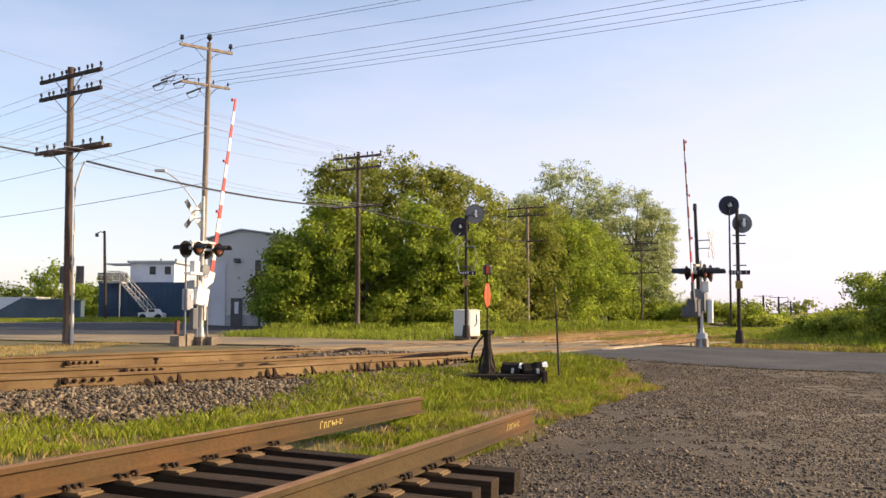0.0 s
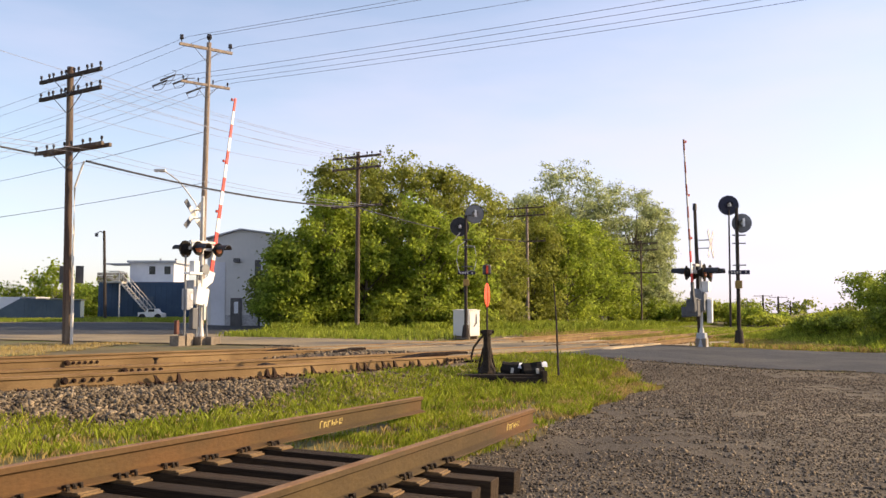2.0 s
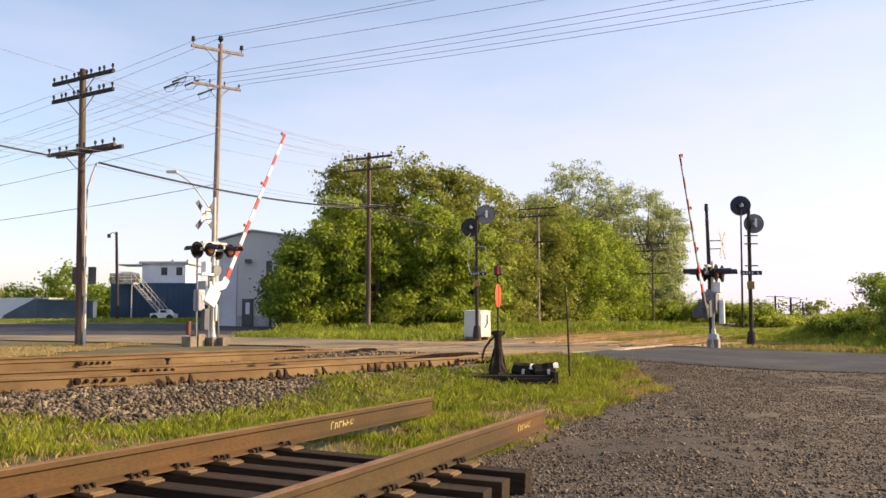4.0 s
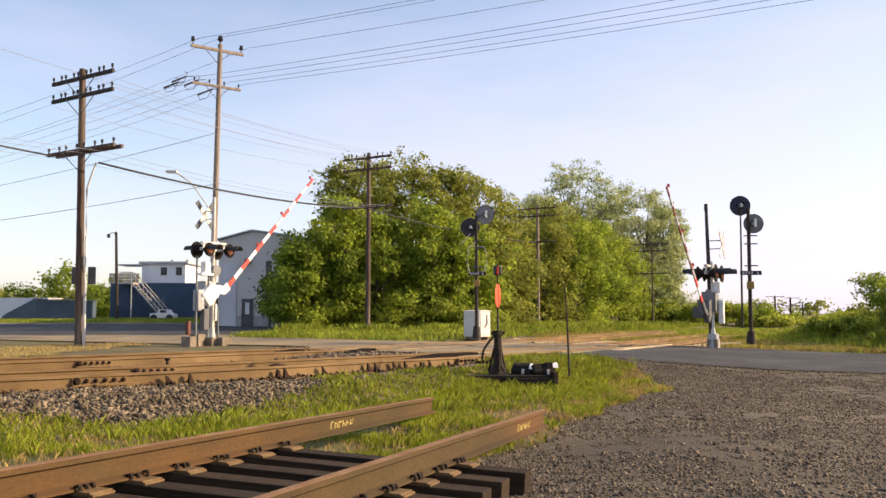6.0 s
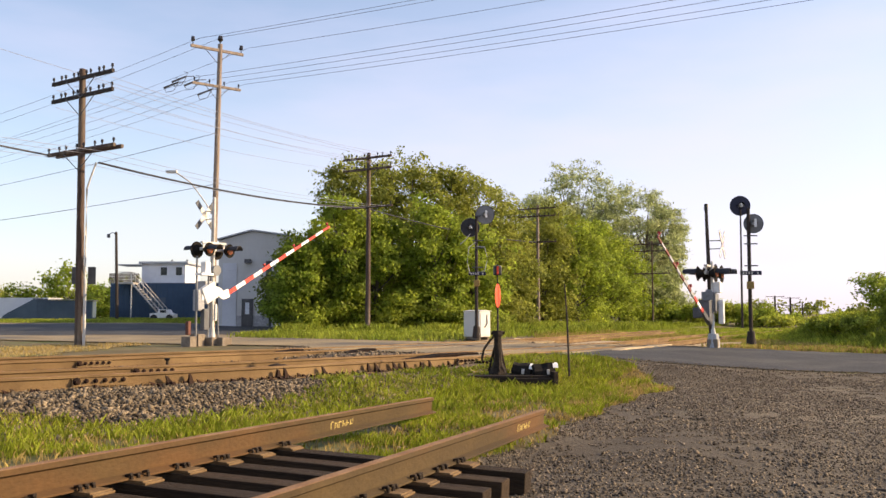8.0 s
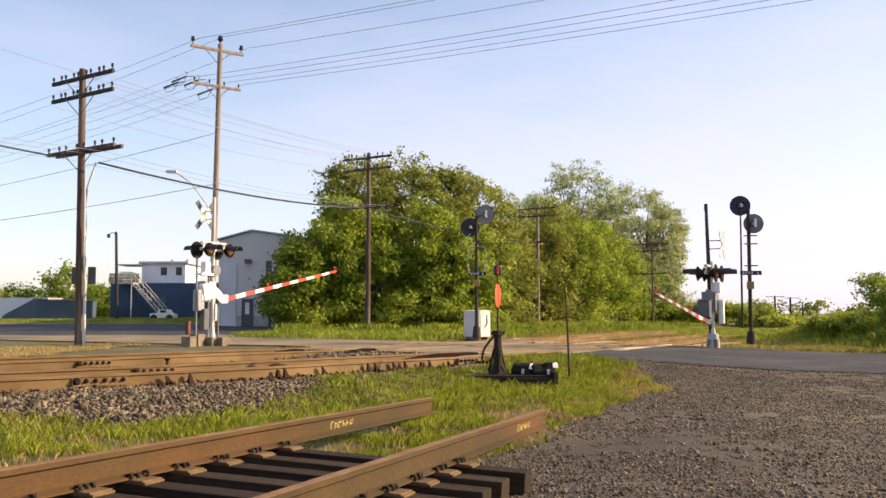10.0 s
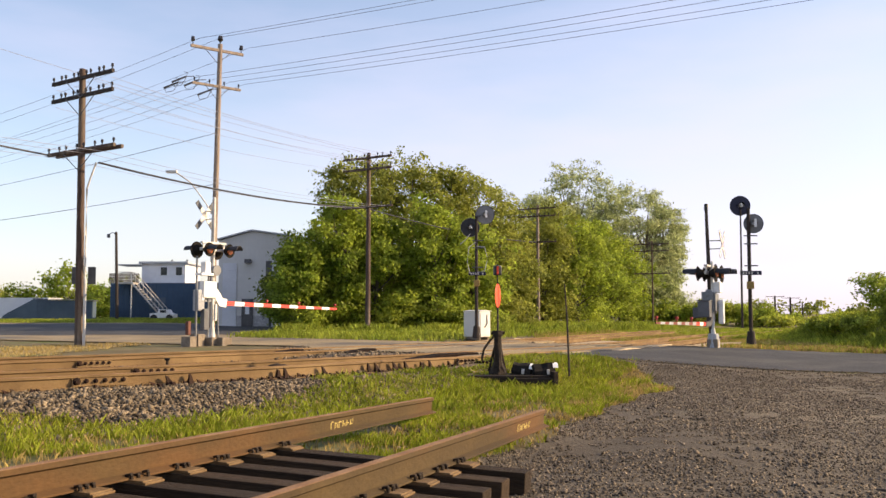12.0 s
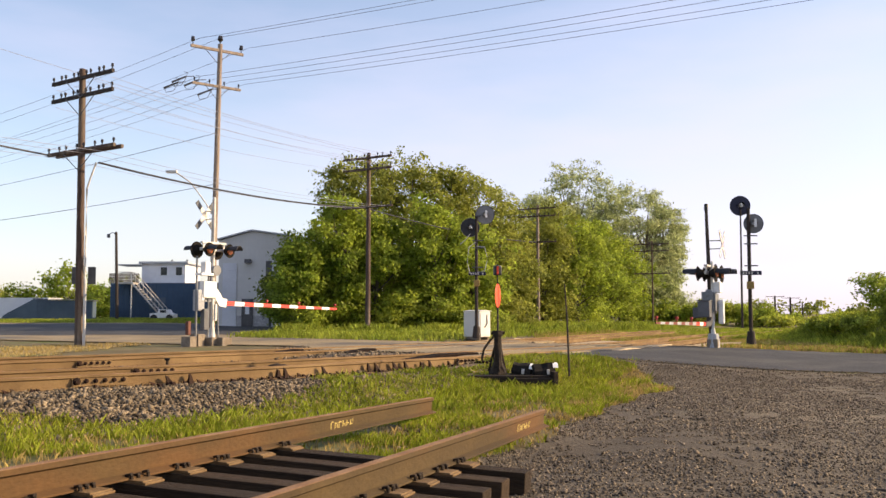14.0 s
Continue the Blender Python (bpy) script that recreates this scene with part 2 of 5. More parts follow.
def side_of(x, y):
    """Signed distance from the line (positive: to its right) and the way along it."""
    x, y = np.atleast_1d(x).astype(float), np.atleast_1d(y).astype(float)
    pts = LINE[::2]
    best, at = np.full(x.shape, 1e9), np.zeros(x.shape, int)
    for i in range(len(pts)):
        q = (x - pts[i, 0]) ** 2 + (y - pts[i, 1]) ** 2
        w = q < best
        best[w], at[w] = q[w], i
    h = pts[at, 3]
    d = (x - pts[at, 0]) * np.cos(h) - (y - pts[at, 1]) * np.sin(h)
    return d, pts[at, 4], pts[at, 2]


def step(a, b, v):
    t = np.clip((v - a) / (b - a), 0, 1)
    return t * t * (3 - 2 * t)


ROAD_O, ROAD_T = Vector((.5, 26.7)), Vector((-.866, .5))


def road_uv(x, y):
    """Along the road (towards the far left) and across it (positive: away)."""
    a, b = x - ROAD_O.x, y - ROAD_O.y
    u, v = a * ROAD_T.x + b * ROAD_T.y, a * .5 + b * .866
    flare = 2.5 * step(-11.8, -5.6, u) * step(4.0, .0, u)      # the near edge widens towards the tracks
    return u, np.where(v < 0, v * 3.3 / (3.3 + flare), v)


PANEL = Matrix(((.9452, .3266, 0), (-.3266, .9452, 0), (0, 0, 1))) @ Euler((radians(-1.74), 0, 0)).to_matrix() @ Euler((0, radians(1.99), 0)).to_matrix()
PANEL_O = Vector((1.097, 9.984, .253))


def height(x, y):
    """The ground's height."""
    x, y = np.atleast_1d(x).astype(float), np.atleast_1d(y).astype(float)
    d, s, zt = side_of(x, y)
    south = .0 + .16 * step(14, 24, y) + .06 * step(4, 9, x) * step(15, 22, y)
    north = .34 + .5 * step(45, 85, y) * step(-8, -22, x)
    bed = zt - .215
    z = np.where(d > -3, south + (bed - south) * step(2.5, .55, d), bed + (north - bed) * step(-6.6, -8.5, d))
    z = z + .95 * step(13.4, 17.6, x) * step(20, 27, y) * step(60, 40, y) * step(1, 4, d)
    u, v = road_uv(x, y)
    wide = step(5.2, 3.4, np.abs(v))
    ramp = step(6.5, 1.0, d) * step(-13, -7, d)
    z = z + wide * ramp * (zt - .062 - z)
    # the loose panel's bed
    n = PANEL @ Vector((0, 0, 1))
    plane = PANEL_O.z - .392 - (n.x * (x - PANEL_O.x) + n.y * (y - PANEL_O.y)) / n.z
    local = [(x - PANEL_O.x) * PANEL[0][i] + (y - PANEL_O.y) * PANEL[1][i] for i in (0, 1)]
    w = step(2.0, .7, np.abs(local[0] + .75)) * step(.5, -2.2, local[1]) * step(-11, -9.5, local[1])
    z = z + w * (plane - z)
    return z + .012 * np.sin(x * 2.1 + y) * np.sin(y * 1.7) * (1 - wide)


def ground_at(x, y):
    return float(height(x, y)[0])


def sheet(name, xs, ys, mat, lift, keep=None, label="", category="", kind="structure", jitter=0.0):
    """A sheet of ground over a grid of xs and ys, kept where keep(x, y) holds."""
    gx, gy = np.meshgrid(xs, ys)
    px, py = gx.ravel(), gy.ravel()
    if jitter:
        rs = np.random.RandomState(3)
        px, py = px + rs.uniform(-jitter, jitter, px.shape), py + rs.uniform(-jitter, jitter, py.shape)
    pz = height(px, py) + lift
    nx = len(xs)
    i = (np.arange(len(ys) - 1)[:, None] * nx + np.arange(nx - 1)[None]).ravel()
    f = np.stack([i, i + 1, i + nx + 1, i + nx], 1)
    if keep is not None:
        k = keep(px, py)
        f = f[k[f].sum(1) >= 3]
    me = raw(name, np.stack([px, py, pz], 1), f, mat)
    me.polygons.foreach_set("use_smooth", [True] * len(me.polygons))
    return tagged(new(name, me), label, category, "", kind)


def wobble(x, y, k=1.0):
    return np.sin(x * 1.3 * k + 1.7) * .35 + np.sin(y * 1.9 * k + x * .7) * .3 + np.sin((x - y) * 3.7 * k) * .15 + np.sin((x * 2.1 + y) * 6 * k) * .08


def spread(a, b, n, power=1.0):
    return a + (b - a) * np.linspace(0, 1, n) ** power


GX = np.concatenate([-spread(70, 2500, 16, 3)[::-1], np.linspace(-70, -20, 40)[1:], np.linspace(-20, 20, 161)[1:], np.linspace(20, 70, 40)[1:], spread(70, 2500, 16, 3)[1:]])
GY = np.concatenate([-spread(6, 600, 10, 3)[::-1], np.linspace(-6, 4, 16)[1:], np.linspace(4, 34, 151)[1:], np.linspace(34, 110, 60)[1:], spread(110, 4000, 18, 3)[1:]])
sheet("ground", GX, GY, M["soil"], 0, None, "rough soil ground with sparse grass around the crossing", "ground")


def on_lot(x, y):
    """Dark gravel on the camera's side, up to the road."""
    d, s, zt = side_of(x, y)
    u, v = road_uv(x, y)
    edge = np.where(y > 15.6, 3.92 - (y - 15.6) * .14, np.maximum(.35 + .43 * (y - 8.16), 1.5 + .52 * (y - 10.95)))
    edge = np.maximum(edge, -.5)
    return (x + .28 * wobble(x, y, 1.6) > edge) & (v < -3.25) & (d > 1.5 + .2 * wobble(x, y)) | (y < 5.5) & (x > -.2 + .3 * wobble(x, y))


def on_road(x, y):
    u, v = road_uv(x, y)
    yard = (v > 0) & (x < -8.2 + .4 * wobble(x, y)) & (y > 40 + .8 * wobble(x, y)) & (y < 64) & (x > -60)
    return (np.abs(v + .12 * wobble(x, y, 2)) < 3.3) | yard


sheet("gravel_lot", np.linspace(-2, 30, 260), np.linspace(-8, 25, 240), M["gravel"], .012, on_lot, "dark grey-brown gravel lot beside the road", "gravel", jitter=.03)
def dusty(x, y):
    """Where the road is covered with pale dust: over the tracks and just beyond them."""
    u, v = road_uv(x, y)
    d, s, zt = side_of(x, y)
    return (d < -.9 + .5 * wobble(x, y, 1.5)) & (y < 39 + .8 * wobble(x, y))


sheet("road", np.linspace(-75, 45, 340), np.linspace(2, 75, 240), M["asphalt"], .022, on_road, "worn dark asphalt road up to the level crossing", "road", jitter=.02)
sheet("crossing_surface", np.linspace(-24, 6, 220), np.linspace(16, 42, 220), M["yard"], .034, lambda x, y: on_road(x, y) & dusty(x, y), "pale dusty road surface over the tracks", "road", jitter=.02)


def on_yard(x, y):
    d, s, zt = side_of(x, y)
    u, v = road_uv(x, y)
    return (v > 2.5) & (x < -7.6 + .5 * wobble(x, y)) & (y > 27) & (y < 69) & (d < -9)


sheet("yard", np.linspace(-75, -6, 200), np.linspace(26, 71, 150), M["yard"], .016, on_yard, "pale dusty yard beside the road", "yard", jitter=.03)


def on_bed(x, y):
    d, s, zt = side_of(x, y)
    u, v = road_uv(x, y)
    return (d < 2.0 + .35 * wobble(x, y, 1.7) - 1.3 * step(2.5, 6.5, s)) & (d > -7.6 + .4 * wobble(x, y)) & (np.abs(v) > 3.3) & (s < 30 + 3 * wobble(x, y))


sheet("ballast", np.linspace(-16, 30, 290), np.linspace(2, 48, 290), M["ballast"], .016, on_bed, "brown-grey crushed stone ballast under the tracks", "ballast", jitter=.03)


def on_dry(x, y):
    d, s, zt = side_of(x, y)
    u, v = road_uv(x, y)
    return (d < -7.4 + .5 * wobble(x, y)) & (v < -3.3) & (d > -15) & (x < -9.3 + .9 * wobble(x, y))


sheet("dry_verge", np.linspace(-32, 4, 180), np.linspace(10, 42, 160), M["dry"], .014, on_dry, "strip of dry straw-coloured grass beside the tracks", "grass", jitter=.03)


def on_pale(x, y):
    d, s, zt = side_of(x, y)
    u, v = road_uv(x, y)
    return (d < 1.7 + .4 * wobble(x, y)) & (d > -7.2 + .5 * wobble(x, y)) & (v > 3.2) & (s < 31 + 2 * wobble(x, y))


sheet("pale_gravel", np.linspace(-5, 30, 160), np.linspace(18, 75, 200), M["pale_gravel"], .04, on_pale, "pale dusty gravel between the rails past the crossing", "gravel", jitter=.05)


# ---- railway tracks ----
HEAD = [(-.036, 0), (.036, 0), (.037, -.03), (.012, -.045), (.009, -.15), (.07, -.168), (.07, -.18), (-.07, -.18), (-.07, -.168), (-.009, -.15), (-.012, -.045), (-.037, -.03)]


def tie_mesh(name, length=2.6, w=.23, h=.18, mat=None):
    bm = B()
    box(bm, 0, 0, -h / 2, length, w, h, bevel=.008)
    return mesh_of(name, bm, mat or M["tie_top"])


def joint_bar(parent, points):
    """A six-bolt joint bar along the near web of a rail."""
    bm = B()
    sweep(bm, [(.012, -.035), (.034, -.045), (.042, -.12), (.07, -.135), (.07, -.15), (.012, -.15)], points)
    bar = part("joint_bar", bm, M["rust_main"], parent, "rusty bolted joint bar")
    a, b = points[0], points[-1]
    t = (b - a).normalized()
    side = t.cross(Vector((0, 0, 1)))
    for k in range(6):
        bm = B()
        p = a + (b - a) * ((k + .5) / 6) + side * .034 + Vector((0, 0, -.078))
        big = 1.7 if k == 0 else 1
        rod(bm, p, p + side * .018, .034 * big, .03 * big, 8)
        rod(bm, p + side * .016, p + side * .05, .021 * big, .018 * big, 6)
        part("bolt", bm, M["rust_dark"], bar)


def track(d, label, ties=True, s0=-14, s1=48):
    t = thing("railway_track", Matrix(), label, "railway track", "tracks")
    for k in (0, 1.51):
        bm = B()
        sweep(bm, HEAD, offset_line(d + k, 0, s0, s1, 2))
        part("rail", bm, M["rust_main"], t, "rust-brown steel rail with a worn head")
        bm = B()
        sweep(bm, [(-.03, 0), (.03, 0), (.03, .004), (-.03, .004)], offset_line(d + k, 0, s0, s1, 2))
        part("running_surface", bm, M["worn"], t, "dull worn running surface")
    me = tie_mesh("tie")
    bm = B()
    box(bm, 0, 0, .006, .34, .18, .016, bevel=.004)
    for sx in (-.1, .1):
        for sy in (-.05, .05):
            rod(bm, (sx, sy, .01), (sx, sy, .05), .011, .017, 5)
    plates = mesh_of("tie_plate", bm, M["rust_main"])
    rows = LINE[(LINE[:, 4] >= -9) & (LINE[:, 4] <= 60)][::2]
    rs = random.Random(5)
    for x, y, z, h, s in rows:
        ux, uv = road_uv(x, y)
        if abs(uv) < 3.6 + d * .2:
            continue
        c = d + .755
        m = Matrix.Translation((x - c * math.cos(h) + rs.uniform(-.03, .03), y + c * math.sin(h), z - .19)) @ Matrix.Rotation(-h + rs.uniform(-.02, .02), 4, "Z")
        piece("tie", me, t, m)
        if s < 30:
            for px in (-.755, .755):
                piece("tie_plate", plates, t, m @ Matrix.Translation((px, 0, 0)))
    for k, s in ((0, .35), (0, 7.9), (1.51, 2.0)) if d < 1 else ((0, 2.1),):
        r = offset_line(d + k, 0, s, s + .95)
        joint_bar(t, [r[0], r[-1]])
    return t


track(0, "railway track with rust-brown rails beside the ballast shoulder")
track(4.3, "second railway track with rust-brown rails by the dry verge")

# timber planks beside the rails in the crossing, their ends broken off unevenly
# the short near-black lengths stand where the gaps lie in shadow
for d, s0, s1, w, mat, lift in ((-.28, 8.4, 11.0, .16, "plank", -.02), (-.28, 11.05, 18.5, .16, "yard", -.02), (.33, 8.0, 19, .15, "yard", -.008), (.74, 7.3, 9.9, .17, "plank", .03), (.74, 10.0, 19, .17, "yard", .0), (1.17, 7.8, 19.2, .15, "yard", -.008), (1.86, 8.8, 19.5, .15, "yard", -.015),
                            (3.98, 9.2, 10.6, .16, "plank", .03), (3.98, 10.7, 22, .16, "yard", -.004), (4.66, 10.4, 22, .15, "yard", -.008), (5.08, 9.7, 22, .17, "yard", -.01), (5.46, 8.2, 9.6, .14, "plank", .0), (5.46, 9.7, 22.4, .14, "yard", -.01), (-.62, 14.3, 20.0, .15, "pale_gravel", .0)):
    bm = B()
    sweep(bm, [(-w, -.17), (w, -.17), (w, lift - .025), (w - .03, lift), (-w + .03, lift), (-w, lift - .03)], [p - Vector((0, 0, .075 * max(0, 1 - k / 4))) for k, p in enumerate(offset_line(d, 0, s0, s1))])
    tagged(new("crossing_plank", mesh_of("crossing_plank", bm, M[mat])), {"plank": "worn timber crossing plank, near black for the shadowed gap beside the rail", "yard": "dusty tan crossing plank beside the rail", "pale_gravel": "pale dusty concrete strip beside the rail"}[mat], "plank", "crossing planks")
# rail anchors and spikes along the near rail: bent steel claws, a few tall ones
bm = B()
rs = random.Random(31)


def claw(s, high, wide, out):
    x, y, z, h, _ = LINE[int(np.argmin(np.abs(LINE[:, 4] - s)))]
    k = s - LINE[int(np.argmin(np.abs(LINE[:, 4] - s))), 4]
    at = Matrix.Translation((x + k * math.sin(h) + out * math.cos(h), y + k * math.cos(h) - out * math.sin(h), z - .185)) @ Matrix.Rotation(-h, 4, "Z")
    lean = rs.uniform(-.03, .01)
    foot = [bm.verts.new(at @ Vector(v)) for v in ((-.03, -wide / 2, 0), (.04, -wide / 2, 0), (.05, wide / 2, 0), (-.03, wide / 2, 0))]
    neck = [bm.verts.new(at @ Vector(v)) for v in ((-.02, -wide * .3 + lean, high * .5), (.025, -wide * .3 + lean, high * .45), (.025, wide * .2 + lean, high * .45), (-.02, wide * .2 + lean, high * .5))]
    tip = [bm.verts.new(at @ Vector(v)) for v in ((-.015, -wide * .3 + lean * 2, high), (.015, -wide * .3 + lean * 2, high * .96), (.012, lean * 2, high * .9), (-.012, lean * 2, high * .94))]
    for p, q in ((foot, neck), (neck, tip)):
        for i in range(4):
            bm.faces.new((p[i], p[(i + 1) % 4], q[(i + 1) % 4], q[i]))
    bm.faces.new(tip)


s = -3.0
while s < 8.6:
    if s > 2 or rs.random() < .5:
        claw(s, rs.uniform(.025, .07), rs.uniform(.06, .14), rs.uniform(.075, .11))
        claw(s + rs.uniform(.05, .09), rs.uniform(.03, .06), .09, .13)
    s += rs.uniform(.2, .34)
for s in (1.85, 2.15, 3.65, 3.8, 4.58, 5.55, 5.75, 6.22, 6.5, 6.9, 7.18, 7.75):
    claw(s, rs.uniform(.13, .17), rs.uniform(.10, .14), .085)
tagged(new("rail_anchor", mesh_of("rail_anchor", bm, M["rust_dark"])), "dark rusty anchors and spikes along the rail's foot", "rail anchors", "", "stuff")

# dark lump and peg lying on the near track
bm = B()
for x, y, s in ((0, 0, .13), (.11, .02, .10), (-.08, .03, .09)):
    bmesh.ops.create_icosphere(bm, subdivisions=2, radius=s, matrix=Matrix.Translation((x, y, .05)) @ Matrix.Diagonal((1, .8, .55, 1)))
tagged(new("ballast_clod", mesh_of("ballast_clod", bm, M["creosote"])), "dark clod of earth lying between the rails", "clod").matrix_basis = pose(-2.85, 15.6, .33)
bm = B()
rod(bm, (0, 0, 0), (0, 0, .2), .03, .025, 8)
box(bm, 0, 0, .2, .09, .05, .04, bevel=.01)
tagged(new("steel_peg", mesh_of("steel_peg", bm, M["creosote"])), "short rusty steel peg beside the rail", "peg").matrix_basis = pose(-5.0, 16.5, .27)

# ---- loose track panel in the foreground ----
PM = Matrix.Translation(PANEL_O) @ PANEL.to_4x4()
panel = thing("track_panel", PM, "stored track panel of rusty rails on dark timber ties", "track panel")
for x, y1 in ((0, 0), (-1.51, .577)):
    bm = B()
    sweep(bm, HEAD, [(x, -9.2, 0), (x, -6, 0), (x, -3, 0), (x, y1, 0)])
    rail = part("rail", bm, M["rust"], panel, "thick rusty unused rail with a cut end")
    bm = B()
    sweep(bm, [(-.03, 0), (.03, 0), (.03, .003), (-.03, .003)], [(x, -9.2, 0), (x, y1 - .01, 0)])
    part("running_surface", bm, M["worn"], rail, "pale worn rail top")
    rs = random.Random(8)
    yy = y1 - (2.75 if x else 1.15)
    for k in range(6):   # unreadable painted mark as plain bars
        bm = B()
        box(bm, x + .0115, yy + k * .085, -.1 + rs.uniform(-.01, .01), .004, .012, .055)
        box(bm, x + .0115, yy + k * .085 + .03, -.1 + rs.uniform(-.03, .03), .004, .034, .009)
        if k % 2:
            box(bm, x + .0115, yy + k * .085 + .048, -.1 + .015 * rs.choice((-1, 1)), .004, .011, .03)
        part("painted_mark", bm, M["chalk"], rail, "yellow painted mark on the web")
tie_me = tie_mesh("tie", 2.62, .21, .185, M["tie_top"])
bm = B()
box(bm, 0, 0, .008, .36, .19, .016, bevel=.004)
box(bm, .1, 0, .018, .12, .19, .012, bevel=.003)
plate_me = mesh_of("tie_plate", bm, M["plate"])
bm = B()
rod(bm, (.004, 0, 0), (0, 0, .03), .014, .011, 6)
box(bm, -.008, 0, .032, .042, .03, .018, Matrix.Rotation(radians(-14), 4, "Y"), bevel=.006)
spike_me = mesh_of("spike", bm, M["creosote"])
rs = random.Random(2)
for k in range(13):
    y = -3.14 - .465 * k
    piece("tie", tie_me, panel, pose(-.755 + rs.uniform(-.05, .05), y, -.2, 0, 0, rs.uniform(-1, 1)))
    for x in (0, -1.51):
        piece("tie_plate", plate_me, panel, pose(x + .02, y, -.2))
        for dy in (-.07, .0, .065):
            piece("spike", spike_me, panel, pose(x + .08 + rs.uniform(-.006, .012), y + dy + rs.uniform(-.012, .012), -.182 + rs.uniform(-.006, .008), 0, 0, rs.uniform(-25, 25)))


# ---- level crossing gates ----
def striped_arm(gate, length, drop, pivot, deep=1.0):
    """The moving arm: pivot at its origin, along +x, below the pivot by drop."""
    bm = B()
    long_arm = length > 5
    if long_arm:
        box(bm, -.20, -.12, .02, .54, .20, .50, bevel=.05)
    else:
        box(bm, -.05, -.10, .04 - drop * .8, .40, .16, .36, bevel=.06)
        box(bm, -.16, -.10, -.22, .12, .08, .5, bevel=.03)
    arm = part("gate_arm", bm, M["white" if long_arm else "dark_grey"], gate, "white counterweight box and red-white striped arm" if long_arm else "dark counterweight and striped arm with shade-toned outer bands")
    arm.matrix_basis = pivot
    bm = B()
    bend = [(-.1, -.06, .05), (.08, -.06, -.0), (.25, -.06, -.16), (.38, -.06, -drop + .03), (.62, -.06, -drop)]
    if not long_arm:
        bend = [(-.1, -.06, -drop + .12), (.1, -.06, -drop + .05), (.3, -.06, -drop), (.62, -.06, -drop)]
    sweep(bm, [(-.03, -.13 if long_arm else -.07), (.03, -.13 if long_arm else -.07), (.03, .13 if long_arm else .07), (-.03, .13 if long_arm else .07)], bend)
    part("bracket", bm, M["white" if long_arm else "dark_grey"], arm, "curved arm bracket")
    n = 13
    for k in range(n):
        a, b = .55 + (length - .55) * k / n, .55 + (length - .55) * (k + 1) / n
        ha, hb = deep * (.07 - .035 * k / n), deep * (.07 - .035 * (k + 1) / n)
        bm = B()
        sweep(bm, [(-.018, -ha), (.018, -ha), (.018, ha), (-.018, ha)], [(a, -.06, -drop), (b, -.06, -drop)])
        for v in bm.verts:
            if v.co.x > b - .001:
                v.co.z = -drop + math.copysign(hb, v.co.z + drop)
        # short arm: outer bands in darker red and grey, its shaded look in colour
        part("stripe", bm, M["red" if long_arm or k < 3 else "dark_shade_red"] if k % 2 == 0 else M["white" if long_arm or k < 2 else "grey_box"], arm)
    for x in (.40, .66, .985):
        bm = B()
        rod(bm, (length * x, -.06, -drop + .05), (length * x, -.06, -drop + .12), .02, .02, 8)
        rod(bm, (length * x - .035, -.06, -drop + .14), (length * x + .035, -.06, -drop + .14), .034, .038, 10)
        part("arm_lamp", bm, M["dull_red"], arm, "small red arm lamp", True)
    return arm


def flasher(parent, x, y, z, face, lens="lens", disc="matte_black"):
    """A crossing lamp: background disc, housing, hood and lens; faces +y*face in the gate's space."""
    bm = B()
    rod(bm, (x, y, z), (x, y + .02 * face, z), .25 if face > 0 else .205, .255 if face > 0 else .21, 28)
    rod(bm, (x, y - .05 * face, z), (x, y, z), .15, .17, 16)
    rod(bm, (x, y - .18 * face, z), (x, y - .05 * face, z), .07, .14, 14)
    lamp = part("flasher", bm, M[disc], parent, "flasher lamp with a round background", True)
    bm = B()
    n = 12
    vs = []
    for r in (.125, .14):
        for k in range(n + 1):
            a = math.pi * k / n
            vs.append([bm.verts.new((x + r * math.cos(a), y + face * .03, z + r * math.sin(a))), bm.verts.new((x + r * math.cos(a), y + face * .42, z + r * math.sin(a)))])
    m1 = n + 1
    for k in range(n):
        bm.faces.new((vs[k][0], vs[k + 1][0], vs[k + 1][1], vs[k][1]))
        bm.faces.new((vs[m1 + k][0], vs[m1 + k][1], vs[m1 + k + 1][1], vs[m1 + k + 1][0]))
        bm.faces.new((vs[k][1], vs[k + 1][1], vs[m1 + k + 1][1], vs[m1 + k][1]))
    part("hood", bm, M["black"], lamp, "black sun hood")
    bm = B()
    rod(bm, (x, y + .03 * face, z), (x, y + .06 * face, z), .12, .10, 16)
    part("lens", bm, M[lens], lamp, "unlit red lens", True)


